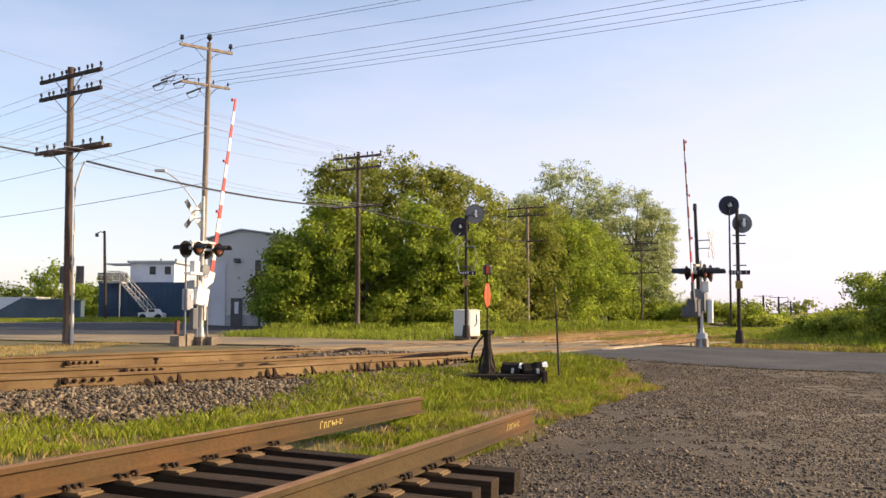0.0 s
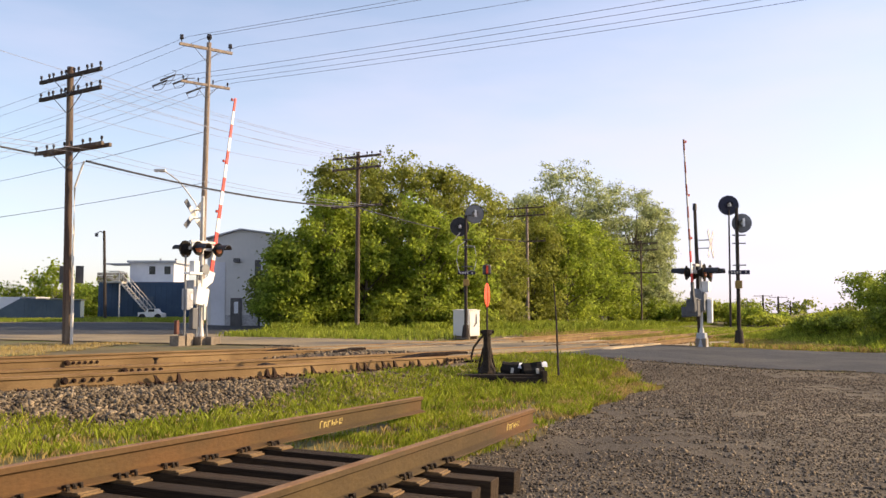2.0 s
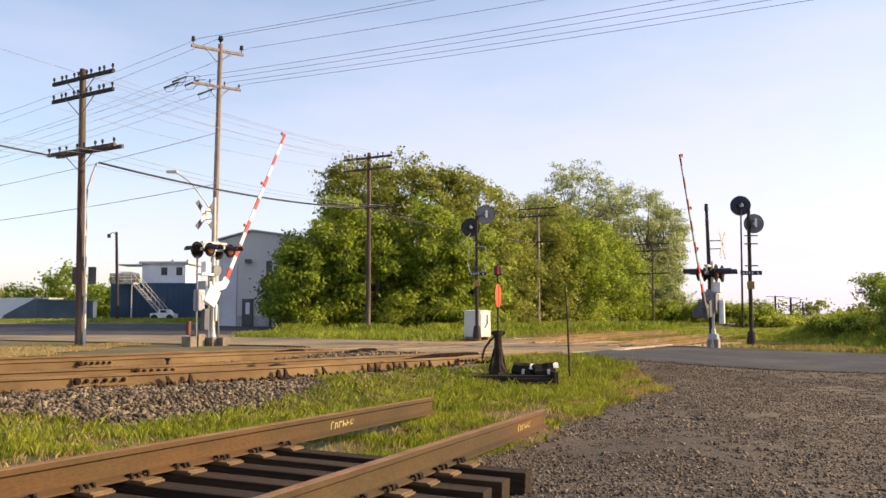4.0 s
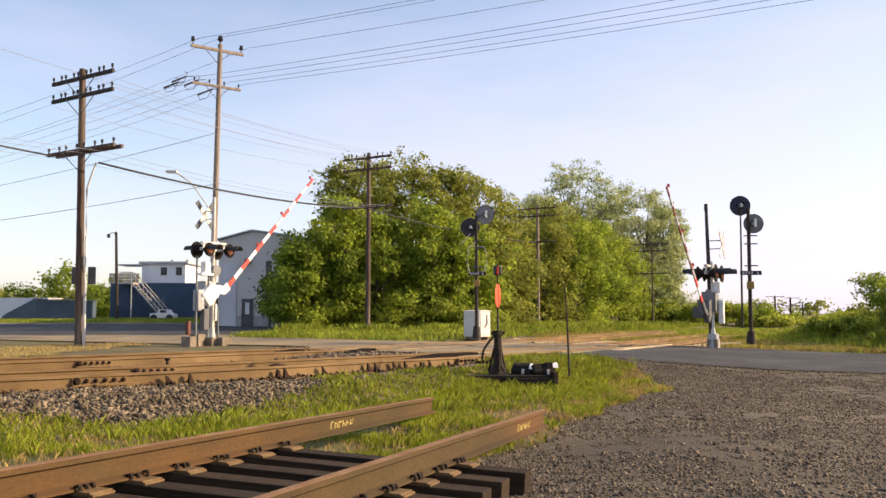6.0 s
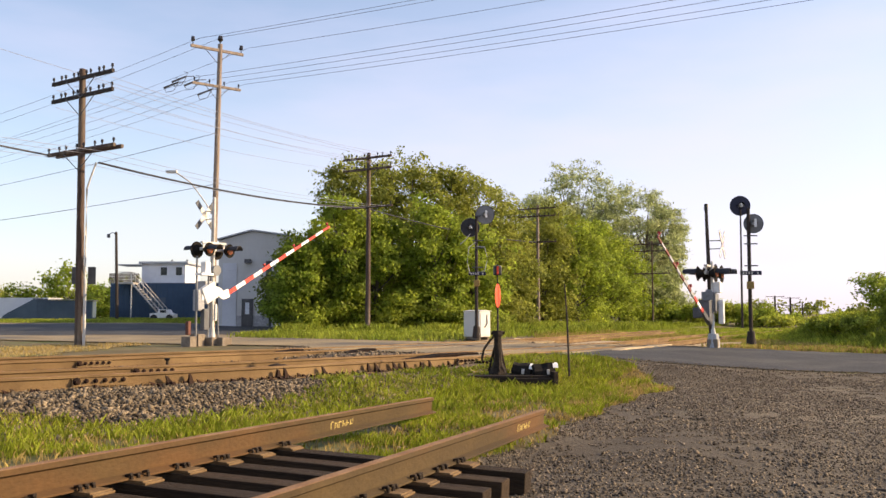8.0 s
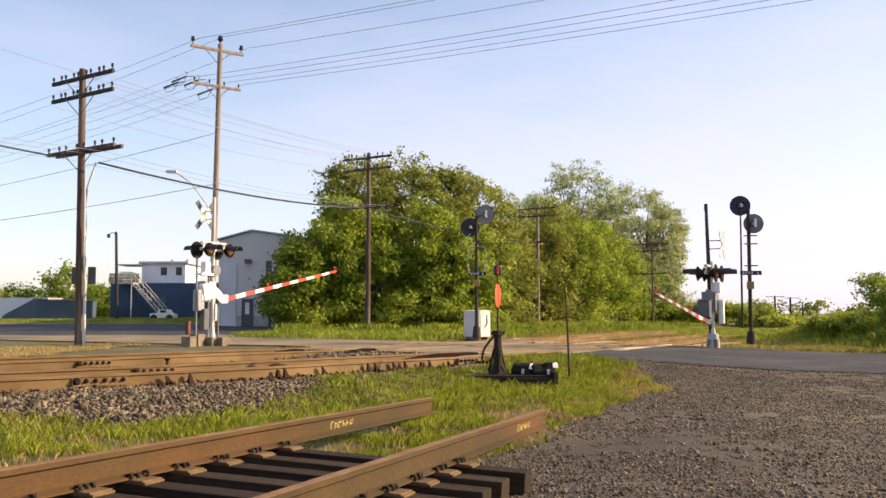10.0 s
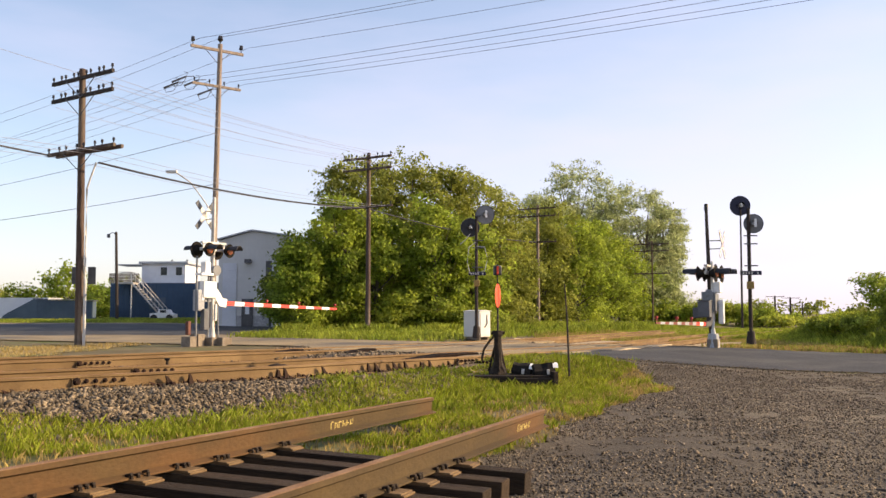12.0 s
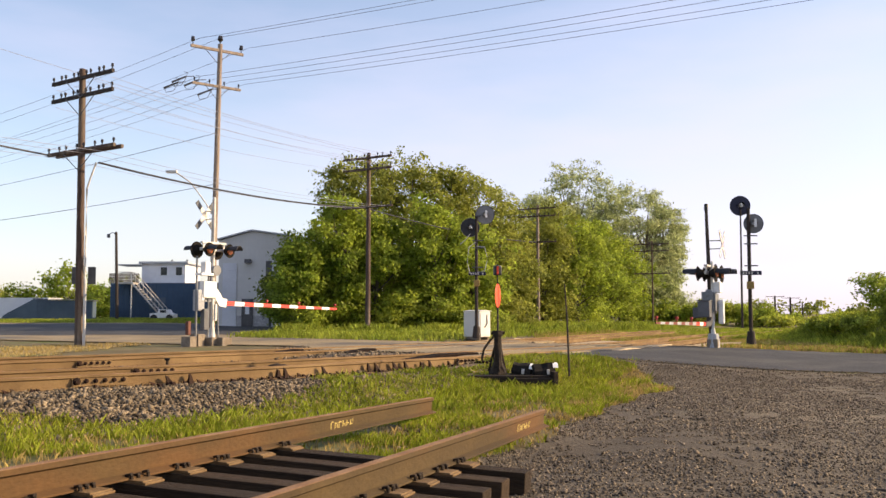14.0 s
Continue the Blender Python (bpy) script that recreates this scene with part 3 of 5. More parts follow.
def crossing_gate(name, m, mast_h, lamp_z, pivot, length, drop, label, mast="alu", lens="amber", cross=.10, edged=True, side=.16, bar=0.0, base=.62, box_mat="grey_box", mast_r=.065, blade=1.22, reach=.42, buck=None, bw=.23, disc="matte_black"):
    g = thing(name, m, label, "crossing gate", "crossing gates")
    bm = B()
    box(bm, 0, 0, .10, base, base, .34, bevel=.03)
    part("foundation", bm, M["concrete"], g, "weathered concrete foundation")
    bm = B()
    rod(bm, (0, 0, .2), (0, 0, .55), mast_r * 2.1, mast_r * 1.4, 14)
    rod(bm, (0, 0, .5), (0, 0, mast_h), mast_r, mast_r * .92, 14)
    rod(bm, (0, 0, mast_h), (0, 0, mast_h + .06), mast_r * 1.15, mast_r * .5, 14)
    part("mast", bm, M[mast], g, "silver steel mast", True)
    # gate mechanism
    bm = B()
    box(bm, -.10, side, pivot[2] - .02, .46, .34, .62, bevel=.03)
    box(bm, -.10, side + .2, pivot[2] - .02, .40, .06, .50, bevel=.02)
    part("mechanism_box", bm, M[box_mat], g, "grey gate mechanism box")
    bm = B()
    box(bm, 0, bar, lamp_z, 1.05, .07, .09, bevel=.012)
    box(bm, 0, bar, lamp_z + .20, 1.0, .10, .06, bevel=.01)
    for x in (-.42, .42):
        box(bm, x, bar, lamp_z + .1, .05, .05, .2, bevel=.01)
    if bar:
        box(bm, 0, bar / 2, lamp_z + .06, .08, abs(bar), .08)
    lampbar = part("lamp_bar", bm, M["alu"], g, "steel lamp crossarm")
    for x in (-reach, reach):
        for face in (1, -1):
            flasher(g, x, bar + face * .24, lamp_z - .02, face, lens, disc)
    bm = B()
    rod(bm, (0, 0, lamp_z - .62), (0, -.17, lamp_z - .62), .13, .16, 16)
    box(bm, 0, -.02, lamp_z - .62, .06, .18, .06)
    part("bell", bm, M["mid_grey"], g, "grey crossing bell", True)
    # crossbuck
    for g2, cross, zc in (buck or (g, cross, lamp_z + 1.05),):
        for a in (48, -48):
            bm = B()
            box(bm, 0, 0, 0, blade if edged else 1.05, .016, bw if edged else .15, Matrix.Translation((0, cross, zc)) @ Matrix.Rotation(radians(a), 4, "Y"), bevel=.006)
            part("crossbuck_blade", bm, M["white" if edged else "alu"], g2, "pale crossbuck blade" if edged else "grey back of a crossbuck blade")
            if not edged:
                for e in (-.4, .4):
                    bm = B()
                    box(bm, e, 0, 0, .26, .022, .156, Matrix.Translation((0, cross, zc)) @ Matrix.Rotation(radians(a), 4, "Y"), bevel=.004)
                    part("blade_end", bm, M["dark_grey"], g2, "dark end of a crossbuck blade")
                continue
            bm = B()
            for e in (.02 - bw / 2, bw / 2 - .02):
                box(bm, 0, 0, e, blade - .02, .022, .024 if bw > .2 else .02, Matrix.Translation((0, cross, zc)) @ Matrix.Rotation(radians(a), 4, "Y"))
            part("crossbuck_edge", bm, M["red" if bw > .2 else "dark_shade_red"], g2)
        for dz in (-.12, .12):
            part("crossbuck_bracket", box(B(), 0, cross / 2, zc + dz, .06, cross, .03), M["alu"], g2)
    arm = striped_arm(g, length, drop, pose(*pivot), min(1, length / 6))
    return g, arm


# gate beyond the tracks: its arm reaches away over the road
GL = Matrix.Translation((-6.87, 27.0, .33)) @ Matrix.Rotation(radians(60), 4, "Z")
PL = GL.inverted() @ Vector((-6.947, 27.0, 1.973))
gate_far, arm_far = crossing_gate("crossing_gate", GL, 4.4, 2.87, tuple(PL + Vector((0, 0, 0))), 6.2, .35, "crossing gate with flashers, control case and striped arm beyond the tracks", cross=.36, edged=False, mast_r=.052)
bm = B()
box(bm, -.54, .02, 1.36, .26, .22, .62, bevel=.03)
case = part("control_case", bm, M["grey_box"], gate_far, "light grey control case on the mast")
bm = B()
box(bm, -.50, -.10, 1.44, .09, .02, .17, bevel=.004)
part("notice", bm, M["white"], case, "small white notice plate")
for x, y, w, h in ((-.5, .1, .26, .40), (-.92, .0, .26, .34), (.42, -.1, .26, .28), (.0, -.35, .22, .30)):
    part("footing", box(B(), x, y, h / 2 - .03, w, .36, h, bevel=.02), M["concrete"], gate_far, "stained concrete footing")
bm = B()
rod(bm, (-.66, .0, .1), (-.66, 0, 2.65), .035, .03, 10)
rod(bm, (-.28, -.1, .1), (-.28, -.1, 2.2), .03, .03, 8)
rod(bm, (.14, -.12, .2), (.10, -.1, 1.2), .025, .025, 8)
part("conduit", bm, M["mid_grey"], gate_far, "grey conduits and a thin side post", True)
bm = B()
box(bm, -.96, 0, .55, .11, .12, .40, bevel=.02)
part("junction_box", bm, M["brownbox"], gate_far, "rust-brown junction box")
bm = B()
box(bm, -.45, -.1, 2.12, .5, .28, .07, bevel=.01)
box(bm, -.4, -.1, 2.32, .22, .2, .34, bevel=.02)
part("side_lamp_shelf", bm, M["white"], gate_far, "pale shelf and small box under the flashers")

part("lower_case", box(B(), -.42, -.1, .80, .18, .16, .62, bevel=.02), M["dark_grey"], gate_far, "dark grey case below the control case")
part("cable_box", box(B(), -.02, -.14, 1.0, .08, .08, .5, bevel=.02), M["alu"], gate_far, "narrow silver cable box")

# dark wooden post beside the nearer gate; it carries the crossbuck
post = thing("wooden_post", pose(7.84, 26.5, .28, 0, 0, 240), "dark weathered wooden post with a crossbuck beside the gate", "post")
bm = B()
rod(bm, (0, 0, -.3), (.02, -.035, 2.2), .068, .06, 12)
rod(bm, (.02, -.035, 2.2), (.045, -.075, 4.1), .06, .045, 12)
part("post", bm, M["pole_dark"], post)
bm = B()
rod(bm, (.045, -.075, 4.05), (.045, -.075, 4.24), .066, .055, 8)
part("cap", bm, M["black"], post, "dark cap on the post")
bm = B()
for z in (1.2, 2.35):
    rod(bm, (.0, -.02, z), (.0, -.02, z + .05), .08, .08, 12)
part("band", bm, M["dark_grey"], post, "steel band round the post")

# gate on the camera's side: its arm reaches towards the viewer
GR = Matrix.Translation((7.74, 26.0, .30)) @ Matrix.Rotation(radians(240), 4, "Z")
PR = GR.inverted() @ Vector((7.77, 26.0, 1.637))
gate_near, arm_near = crossing_gate("crossing_gate", GR, 2.45, 2.16, tuple(PR), 4.64, .64, "crossing gate with grey mechanism cases and striped arm beside the road", side=-.12, bar=-.06, base=.32, box_mat="mid_grey", mast_r=.042, blade=1.02, reach=.36, buck=(post, .36, 3.03), bw=.14)
bm = B()
box(bm, .26, -.16, 1.12, .34, .34, .46, bevel=.03)
box(bm, .26, -.16, 1.37, .38, .38, .03, bevel=.01)
box(bm, .10, -.40, 1.02, .26, .24, .30, bevel=.03)
part("mechanism_case", bm, M["dark_grey"], gate_near, "grey mechanism case")
part("counterweight", box(B(), -.2, .2, 1.05, .16, .16, .7, bevel=.05), M["white"], gate_near, "white counterweight plate")
part("relay_box", box(B(), -.12, .12, 1.75, .26, .2, .32, bevel=.03), M["white"], gate_near, "small white box on the mast")
bm = B()
rod(bm, (0, 0, 0), (0, 0, .42), .19, .15, 8)
part("base_casting", bm, M["grey_box"], gate_near, "silver cast base")


# ---- searchlight signals ----
def signal_disc(parent, x, y, z, r, face, lens, hood=True):
    bm = B()
    rod(bm, (x, y, z), (x, y - .02, z), r, r, 30)
    rod(bm, (x, y, z), (x, y + .30, z), .15, .11, 14)
    rod(bm, (x, y - .02, z), (x, y - .10, z), .10, .09, 16)
    d = part("signal_disc", bm, M[face], parent, "round signal target with a central lens", True)
    bm = B()
    rod(bm, (x, y - .10, z), (x, y - .115, z), .055, .05, 14)
    part("lens", bm, M[lens], d, "small signal lens", True)
    bm = B()
    sweep(bm, [(-.006, -.10), (.006, -.10), (.006, .10), (-.006, .10)], [(x - .1 * math.cos(a), y - .17, z + .1 * math.sin(a)) for a in np.linspace(0, math.pi, 9)], Vector((0, 1, 0)))
    part("hood", bm, M[face], d, "short sun hood")
    part("rim", sweep(B(), [(-.012, -.02), (.012, -.02), (.012, .012), (-.012, .012)], [(x + r * math.cos(a), y, z + r * math.sin(a)) for a in np.linspace(0, 2 * math.pi, 33)], Vector((0, 1, 0))), M["dark_grey"], d, "raised rim of the target")
    pale = face not in ("black", "blue_black")
    # a white bar stands for the glint at the lens, larger on pale discs
    bm = B()
    box(bm, 0, 0, 0, .075 if pale else .04, .012, .26 if pale else .12, Matrix.Translation((x + .01, y - .285, z)) @ Matrix.Rotation(0 if pale else radians(-24), 4, "Y"), bevel=.004)
    part("lens_bar", bm, M["white"], d, "white bar drawn as the glint at the lens")
    # stay added only to hold the glint's bar
    part("bar_stay", box(B(), x + .01, y - .2, z, .02, .17, .02), M[face], d)


def signal(m, h, discs, plate_z, label, ladder=None, box_z=None):
    s = thing("railway_signal", m, label, "railway signal", "searchlight signals")
    bm = B()
    rod(bm, (0, 0, 0), (0, 0, .45), .16, .11, 12)
    rod(bm, (0, 0, .4), (0, 0, h), .062, .055, 12)
    part("mast", bm, M["pole_dark"], s, "dark steel signal mast", True)
    for x, y, z, r, face, lens in discs:
        signal_disc(s, x, y, z, r, face, lens)
        bm = B()
        rod(bm, (0, 0, z - .06), (x, y + .05, z - .02), .03, .03, 8)
        part("disc_bracket", bm, M["dark_grey"], s)
    bm = B()
    box(bm, .02, -.09, plate_z, .64, .02, .13, bevel=.004)
    plate = part("number_plate", bm, M["blue_black"], s, "dark number plate with unreadable white marks")
    for k in range(6):
        if k != 4:
            part("plate_mark", box(B(), -.20 + k * .085, -.103, plate_z, .045, .006, .07), M["alu"], plate, "pale bar of an unreadable figure")
    for z in (h * .58, h * .74, h * .80):
        part("step_bracket", box(B(), .05, -.02, z, .40, .07, .035, bevel=.006), M["dark_grey"], s, "short steel step")
    if box_z:
        bm = B()
        box(bm, 0, -.08, box_z, .20, .16, .24, bevel=.02)
        part("lamp_case", bm, M["yellow"], s, "small faded yellow case")
    if ladder:
        x = ladder
        bm = B()
        for e in (-.0, -.16):
            rod(bm, (x + e * .35, .1 + e, .55), (x + e * .2, .05 + e, h - .05), .022, .022, 8)
        part("ladder_rail", bm, M["pole_dark"], s, "thin dark ladder rails")
        for k in range(11):
            bm = B()
            z = .8 + k * .3
            rod(bm, (x, .1, z), (x - .05, -.06, z), .012, .012, 6)
            part("rung", bm, M["pole_dark"], s)
    return s


signal(pose(9.50, 28, .31, 0, 0, -8), 4.25, [(-.24, 0, 4.34, .30, "blue_black", "clear"), (.16, .05, 3.78, .29, "mid_grey", "clear")], 2.24, "two-disc searchlight signal with a ladder in the grass", -.22, 1.86)
signal(pose(1.22, 33, .40, 0, 0, 4), 4.45, [(-.23, 0, 4.04, .34, "black", "clear"), (.33, .06, 4.52, .34, "mid_grey", "clear")], 2.35, "two-disc searchlight signal in front of the trees", None, 2.0)

# pale slack cables looped from the second signal's mast to its discs
bm = B()
for pts in (((1.22, 32.9, 3.75), (1.52, 32.85, 3.72), (1.62, 32.85, 3.3), (1.52, 32.85, 2.85), (1.24, 32.9, 2.78)), ((1.2, 32.9, 3.9), (.95, 32.8, 3.72), (.88, 32.8, 3.2), (.98, 32.85, 2.75)), ((1.0, 32.75, 4.2), (.8, 32.7, 3.95), (.62, 32.75, 3.8))):
    pts = [Vector(p) for p in pts]
    tube(bm, [a.lerp(b, t) for a, b in zip(pts, pts[1:]) for t in (0, .5)] + [pts[-1]], .014, 6)
tagged(new("signal_cable", mesh_of("signal_cable", bm, M["grey_box"], True)), "pale slack cable loops hanging from the signal mast", "cable")

# relay cabinet by the signal
def relay_cabinet(m, w, d, h, mat, label):
    cab = thing("relay_cabinet", m, label, "cabinet")
    part("body", box(B(), 0, 0, h / 2 + .08, w, d, h, bevel=.02), M[mat], cab, "painted sheet-metal body")
    bm = B()
    sweep(bm, [(-w / 2 - .03, 0), (w / 2 + .03, 0), (w / 2 + .03, .02), (0, .05), (-w / 2 - .03, .02)], [(0, -d / 2 - .03, h + .082), (0, d / 2 + .03, h + .082)])
    part("lid", bm, M[mat], cab, "low pitched lid")
    part("door", box(B(), 0, -d / 2 - .012, h / 2 + .08, w * .86, .02, h * .88, bevel=.006), M[mat], cab)
    bm = B()
    tube(bm, [(w * .12, -d / 2 - .03, h * .95), (w * .12, -d / 2 - .05, h * .6), (-w * .1, -d / 2 - .05, h * .46)], .018, 6)
    part("handle", bm, M["dark_grey"], cab, "dark bent handle")
    for x in (-.36, .36):
        part("skid", box(B(), x * w, 0, .03, .08, d * .9, .14), M["concrete"], cab)
    return cab


relay_cabinet(pose(1.30, 34.6, .34, 0, 0, 51), .70, .74, .96, "siding", "pale metal relay cabinet behind the signal mast")

# ---- switch stand ----
sw = thing("switch_stand", pose(.965, 16.0, .24), "rusty switch stand with an orange oval target", "switch stand")
bm = B()
rod(bm, (0, 0, 0), (0, 0, .10), .17, .14, 8)
rod(bm, (0, 0, .08), (0, 0, .22), .13, .08, 8)
rod(bm, (0, 0, .22), (0, 0, .70), .08, .062, 8)
rod(bm, (0, 0, .67), (0, 0, .76), .095, .085, 8)
rod(bm, (-.12, .0, .72), (.12, 0, .72), .03, .03, 8)
for e in range(3):
    a = .6 + e * 2.1
    rod(bm, (.07 * math.cos(a), .07 * math.sin(a), .45), (.17 * math.cos(a), .17 * math.sin(a), .05), .018, .024, 6)
part("stand", bm, M["creosote"], sw, "dark cast-iron stand", False)
bm = B()
rod(bm, (0, 0, .74), (0, 0, 1.93), .017, .013, 8)
part("target_rod", bm, M["pole_dark"], sw)
bm = B()
bmesh.ops.create_circle(bm, cap_ends=True, segments=28, radius=1, matrix=Matrix.Translation((0, -.02, 1.375)) @ Matrix.Rotation(radians(70), 4, "Z") @ Matrix.Rotation(radians(90), 4, "X") @ Matrix.Diagonal((.17, .21, 1, 1)))
r = bmesh.ops.extrude_face_region(bm, geom=list(bm.faces))
bmesh.ops.translate(bm, vec=(.005, .004, 0), verts=[v for v in r["geom"] if isinstance(v, bmesh.types.BMVert)])
part("target", bm, M["orange"], sw, "bright orange-red oval target")
bm = B()
box(bm, 0, 0, 1.82, .14, .10, .18, Matrix.Rotation(radians(25), 4, "Z"), bevel=.03)
lamp = part("lamp", bm, M["black"], sw, "small dark switch lamp")
bm = B()
box(bm, 0, -.062, 1.82, .035, .012, .14, bevel=.003)
part("lens", bm, M["orange"], lamp)
bm = B()
tube(bm, [(-.05, -.02, .68), (-.13, -.05, .60), (-.24, -.06, .45), (-.28, -.06, .30), (-.28, -.06, .16)], .02, 8)
part("lever", bm, M["creosote"], sw, "bent iron hand lever")
bm = B()
for k, y in enumerate((-.22, .24)):
    box(bm, -.15, y, -.09, 2.0, .22, .17, bevel=.012)
part("head_block", bm, M["creosote"], sw, "long dark head-block ties")

# battered dark covers with white ends beside the stand
for k, (x, y, turn, tip, w) in enumerate(((1.41, 16.1, -14, 6, 1.0), (1.79, 15.95, 8, -5, 1.12))):
    c = thing("steel_cover", pose(x, y, .20, 0, tip, turn), "battered black steel cover with a chipped white end", "steel cover", "covers by the switch stand")
    ring = [(-.15, 0), (.15, 0), (.16, .07), (.12, .15), (.05, .19), (-.06, .185), (-.13, .12), (-.16, .06)]
    bm = B()
    sweep(bm, ring, [(-.20 * w, 0, .03), (-.06, .01, .02), (.05, -.01, .035), (.12 * w, 0, .03)], Vector((0, 0, 1)))
    for i, v in enumerate(bm.verts):
        v.co += Vector((.012 * math.sin(i * 2.3), .012 * math.sin(i * 1.7 + k), .02 * math.sin(i * 3.1 + 2 * k) * (v.co.z > .08)))
    part("shell", bm, M["matte_black"], c)
    bm = B()
    sweep(bm, [(u * .86, .05 + v * .72) for u, v in ring[2:]], [(.10 * w, 0, .05), (.12 * w + .07, 0, .04)], Vector((0, 0, 1)))
    part("end_cap", bm, M["white"], c, "chipped white end cap")
    part("hasp", box(B(), .02, -.17, .09, .05, .03, .09, bevel=.006), M["alu"], c, "small pale hasp")
for x, y, z, lx, ly, lz, turn in ((1.52, 15.95, .06, .86, .30, .17, -4), (1.55, 15.70, .05, .66, .16, .14, 3), (1.92, 15.72, .08, .09, .16, .22, 14)):
    bm = B()
    box(bm, 0, 0, lz / 2, lx, ly, lz, bevel=.015)
    tagged(new("timber_block", mesh_of("timber_block", bm, M["creosote"])), "dark creosoted timber block under the covers", "timber", "blocks under the covers").matrix_basis = pose(x, y, z, 0, 0, turn)

# thin marker rod in the verge
mk = thing("marker_rod", pose(2.22, 16.0, .2, 0, -1.8, 0), "thin dark leaning marker rod in the grass", "marker rod")
bm = B()
rod(bm, (0, 0, 0), (0, 0, 1.0), .02, .016, 8)
rod(bm, (0, 0, 1.0), (-.02, 0, 1.62), .014, .01, 8)
part("rod", bm, M["pole_dark"], mk)


# ---- poles and wires ----
def crossarm(pole, z, length, turn, pins, mat="pole", y=-.14, brace=True, size=.11, pin_h=.14, fat=1.0):
    m = Matrix.Translation((0, 0, z)) @ Matrix.Rotation(radians(turn), 4, "Z")
    bm = B()
    box(bm, 0, y, 0, length, .09, size, m, bevel=.01)
    arm = part("crossarm", bm, M[mat], pole, "weathered timber crossarm")
    for k in range(pins):
        x = (k - (pins - 1) / 2) * (length - .2) / (pins - 1)
        x += .05 * (1 if k % 2 else -1) * (pins > 6)
        bm = B()
        rod(bm, m @ Vector((x, y, size / 2)), m @ Vector((x, y, size / 2 + pin_h)), .02, .02, 6)
        rod(bm, m @ Vector((x, y, size / 2 + pin_h * .55)), m @ Vector((x, y, size / 2 + pin_h * 1.15)), .045 * fat, .034 * fat, 8)
        part("insulator", bm, M["insul"], arm, "dark glass insulator", True)
    if brace:
        bm = B()
        for s in (-1, 1):
            rod(bm, m @ Vector((s * length * .24, y - .05, -.04)), m @ Vector((0, y - .05, -.62)), .014, .014, 6)
        part("brace", bm, M["dark_grey"], arm, "thin steel braces")
    return arm


def pole(m, h, r0, r1, label, mat="pole", lean=(0, 0)):
    p = thing("utility_pole", m, label, "utility pole", "poles")
    bm = B()
    rod(bm, (0, 0, -.5), (lean[0], lean[1], h), r0, r1, 14)
    bmesh.ops.subdivide_edges(bm, edges=[e for e in bm.edges if abs(e.verts[0].co.z - e.verts[1].co.z) > 1], cuts=6)
    part("shaft", bm, M[mat], p, "", True)
    return p


# telegraph pole with three crossarms near the left edge of the crossing
p1 = pole(pose(-10.82, 27, .42), 8.28, .125, .095, "brown telegraph pole with three crossarms and a conduit", lean=(-.12, 0))
for z, n, two in ((7.98, 10, 0), (7.43, 10, 0), (5.77, 8, 1)):
    crossarm(p1, z, 3.05 + .3 * two, -34.5, n, "pole_dark" if not two else "pole")
    if two:
        bm = B()
        box(bm, 0, .14, 0, 3.3, .09, .11, Matrix.Translation((0, 0, z)) @ Matrix.Rotation(radians(-34.5), 4, "Z"), bevel=.01)
        part("crossarm", bm, M["pole"], p1)
bm = B()
tube(bm, [(.17, -.1, -.1), (.16, -.1, 3.2), (.15, -.1, 4.6), (.28, -.12, 5.0), (.42, -.12, 5.4)], .03, 8)
part("conduit", bm, M["alu"], p1, "silver conduit up the pole", True)
bm = B()
rod(bm, (.19, -.1, -.1), (.18, -.1, 1.9), .04, .04, 8)
part("cable_guard", bm, M["alu"], p1, "silver cable guard", True)
for x in (-.22, .26):
    bm = B()
    box(bm, x, .18, 2.02, .24, .012, .52, bevel=.004)
    part("sign_back", bm, M["dark_grey"], p1, "grey sign seen from behind")

# tall grey utility pole behind the gate, with a street light
p2 = pole(pose(-10.22, 40, .1), 13.3, .15, .105, "tall pale utility pole with two crossarms and street light", "pole_grey", lean=(.18, 0))
crossarm(p2, 13.0, 2.5, 38, 2, "pole_grey", size=.13, pin_h=.30, fat=2.2)
crossarm(p2, 11.35, 2.3, 38, 4, "pole_grey", size=.11, pin_h=.18)
bm = B()
rod(bm, (.18, 0, 13.3), (.18, 0, 13.5), .03, .03, 6)
rod(bm, (.18, 0, 13.42), (.18, 0, 13.52), .06, .13, 8)
rod(bm, (.18, 0, 13.52), (.18, 0, 13.68), .13, .09, 8)
part("top_insulator", bm, M["insul"], p2, "", True)
bm = B()
for x, z in ((-1.85, 11.32), (-1.5, 11.58), (-.95, 11.42), (-.35, 11.0)):
    rod(bm, (x - .32, -.5, z - .14), (x + .28, -.4, z + .14), .045, .04, 7)
    tube(bm, [(x - .3, -.5, z - .12), (x - .2, -.5, z - .34), (x + .1, -.45, z - .26), (x + .3, -.4, z + .12)], .014, 5)
    tube(bm, [(x + .28, -.4, z + .14), (x + .36, -.4, z + .32), (x + .18, -.45, z + .34)], .014, 5)
    rod(bm, (x + .28, -.4, z + .14), (x + .6, -.25, z + .2), .018, .018, 5)
part("cutout_fuse", bm, M["dark_grey"], p2, "grey cutouts on the pole's side")
bm = B()
tube(bm, [(.08, 0, 5.4), (-.3, -.2, 6.1), (-.9, -.4, 6.95), (-1.5, -.5, 7.38)], .03, 8)
light_arm = part("street_light_arm", bm, M["alu"], p2, "silver street light arm", True)
bm = B()
box(bm, -1.72, -.55, 7.42, .5, .2, .13, bevel=.05)
part("street_light", bm, M["alu"], light_arm, "silver cobra-head lamp")
for z in (4.4, 5.0):
    bm = B()
    box(bm, .08, -.14, z, .1, .1, .26, bevel=.02)
    part("pole_fitting", bm, M["dark_grey"], p2)

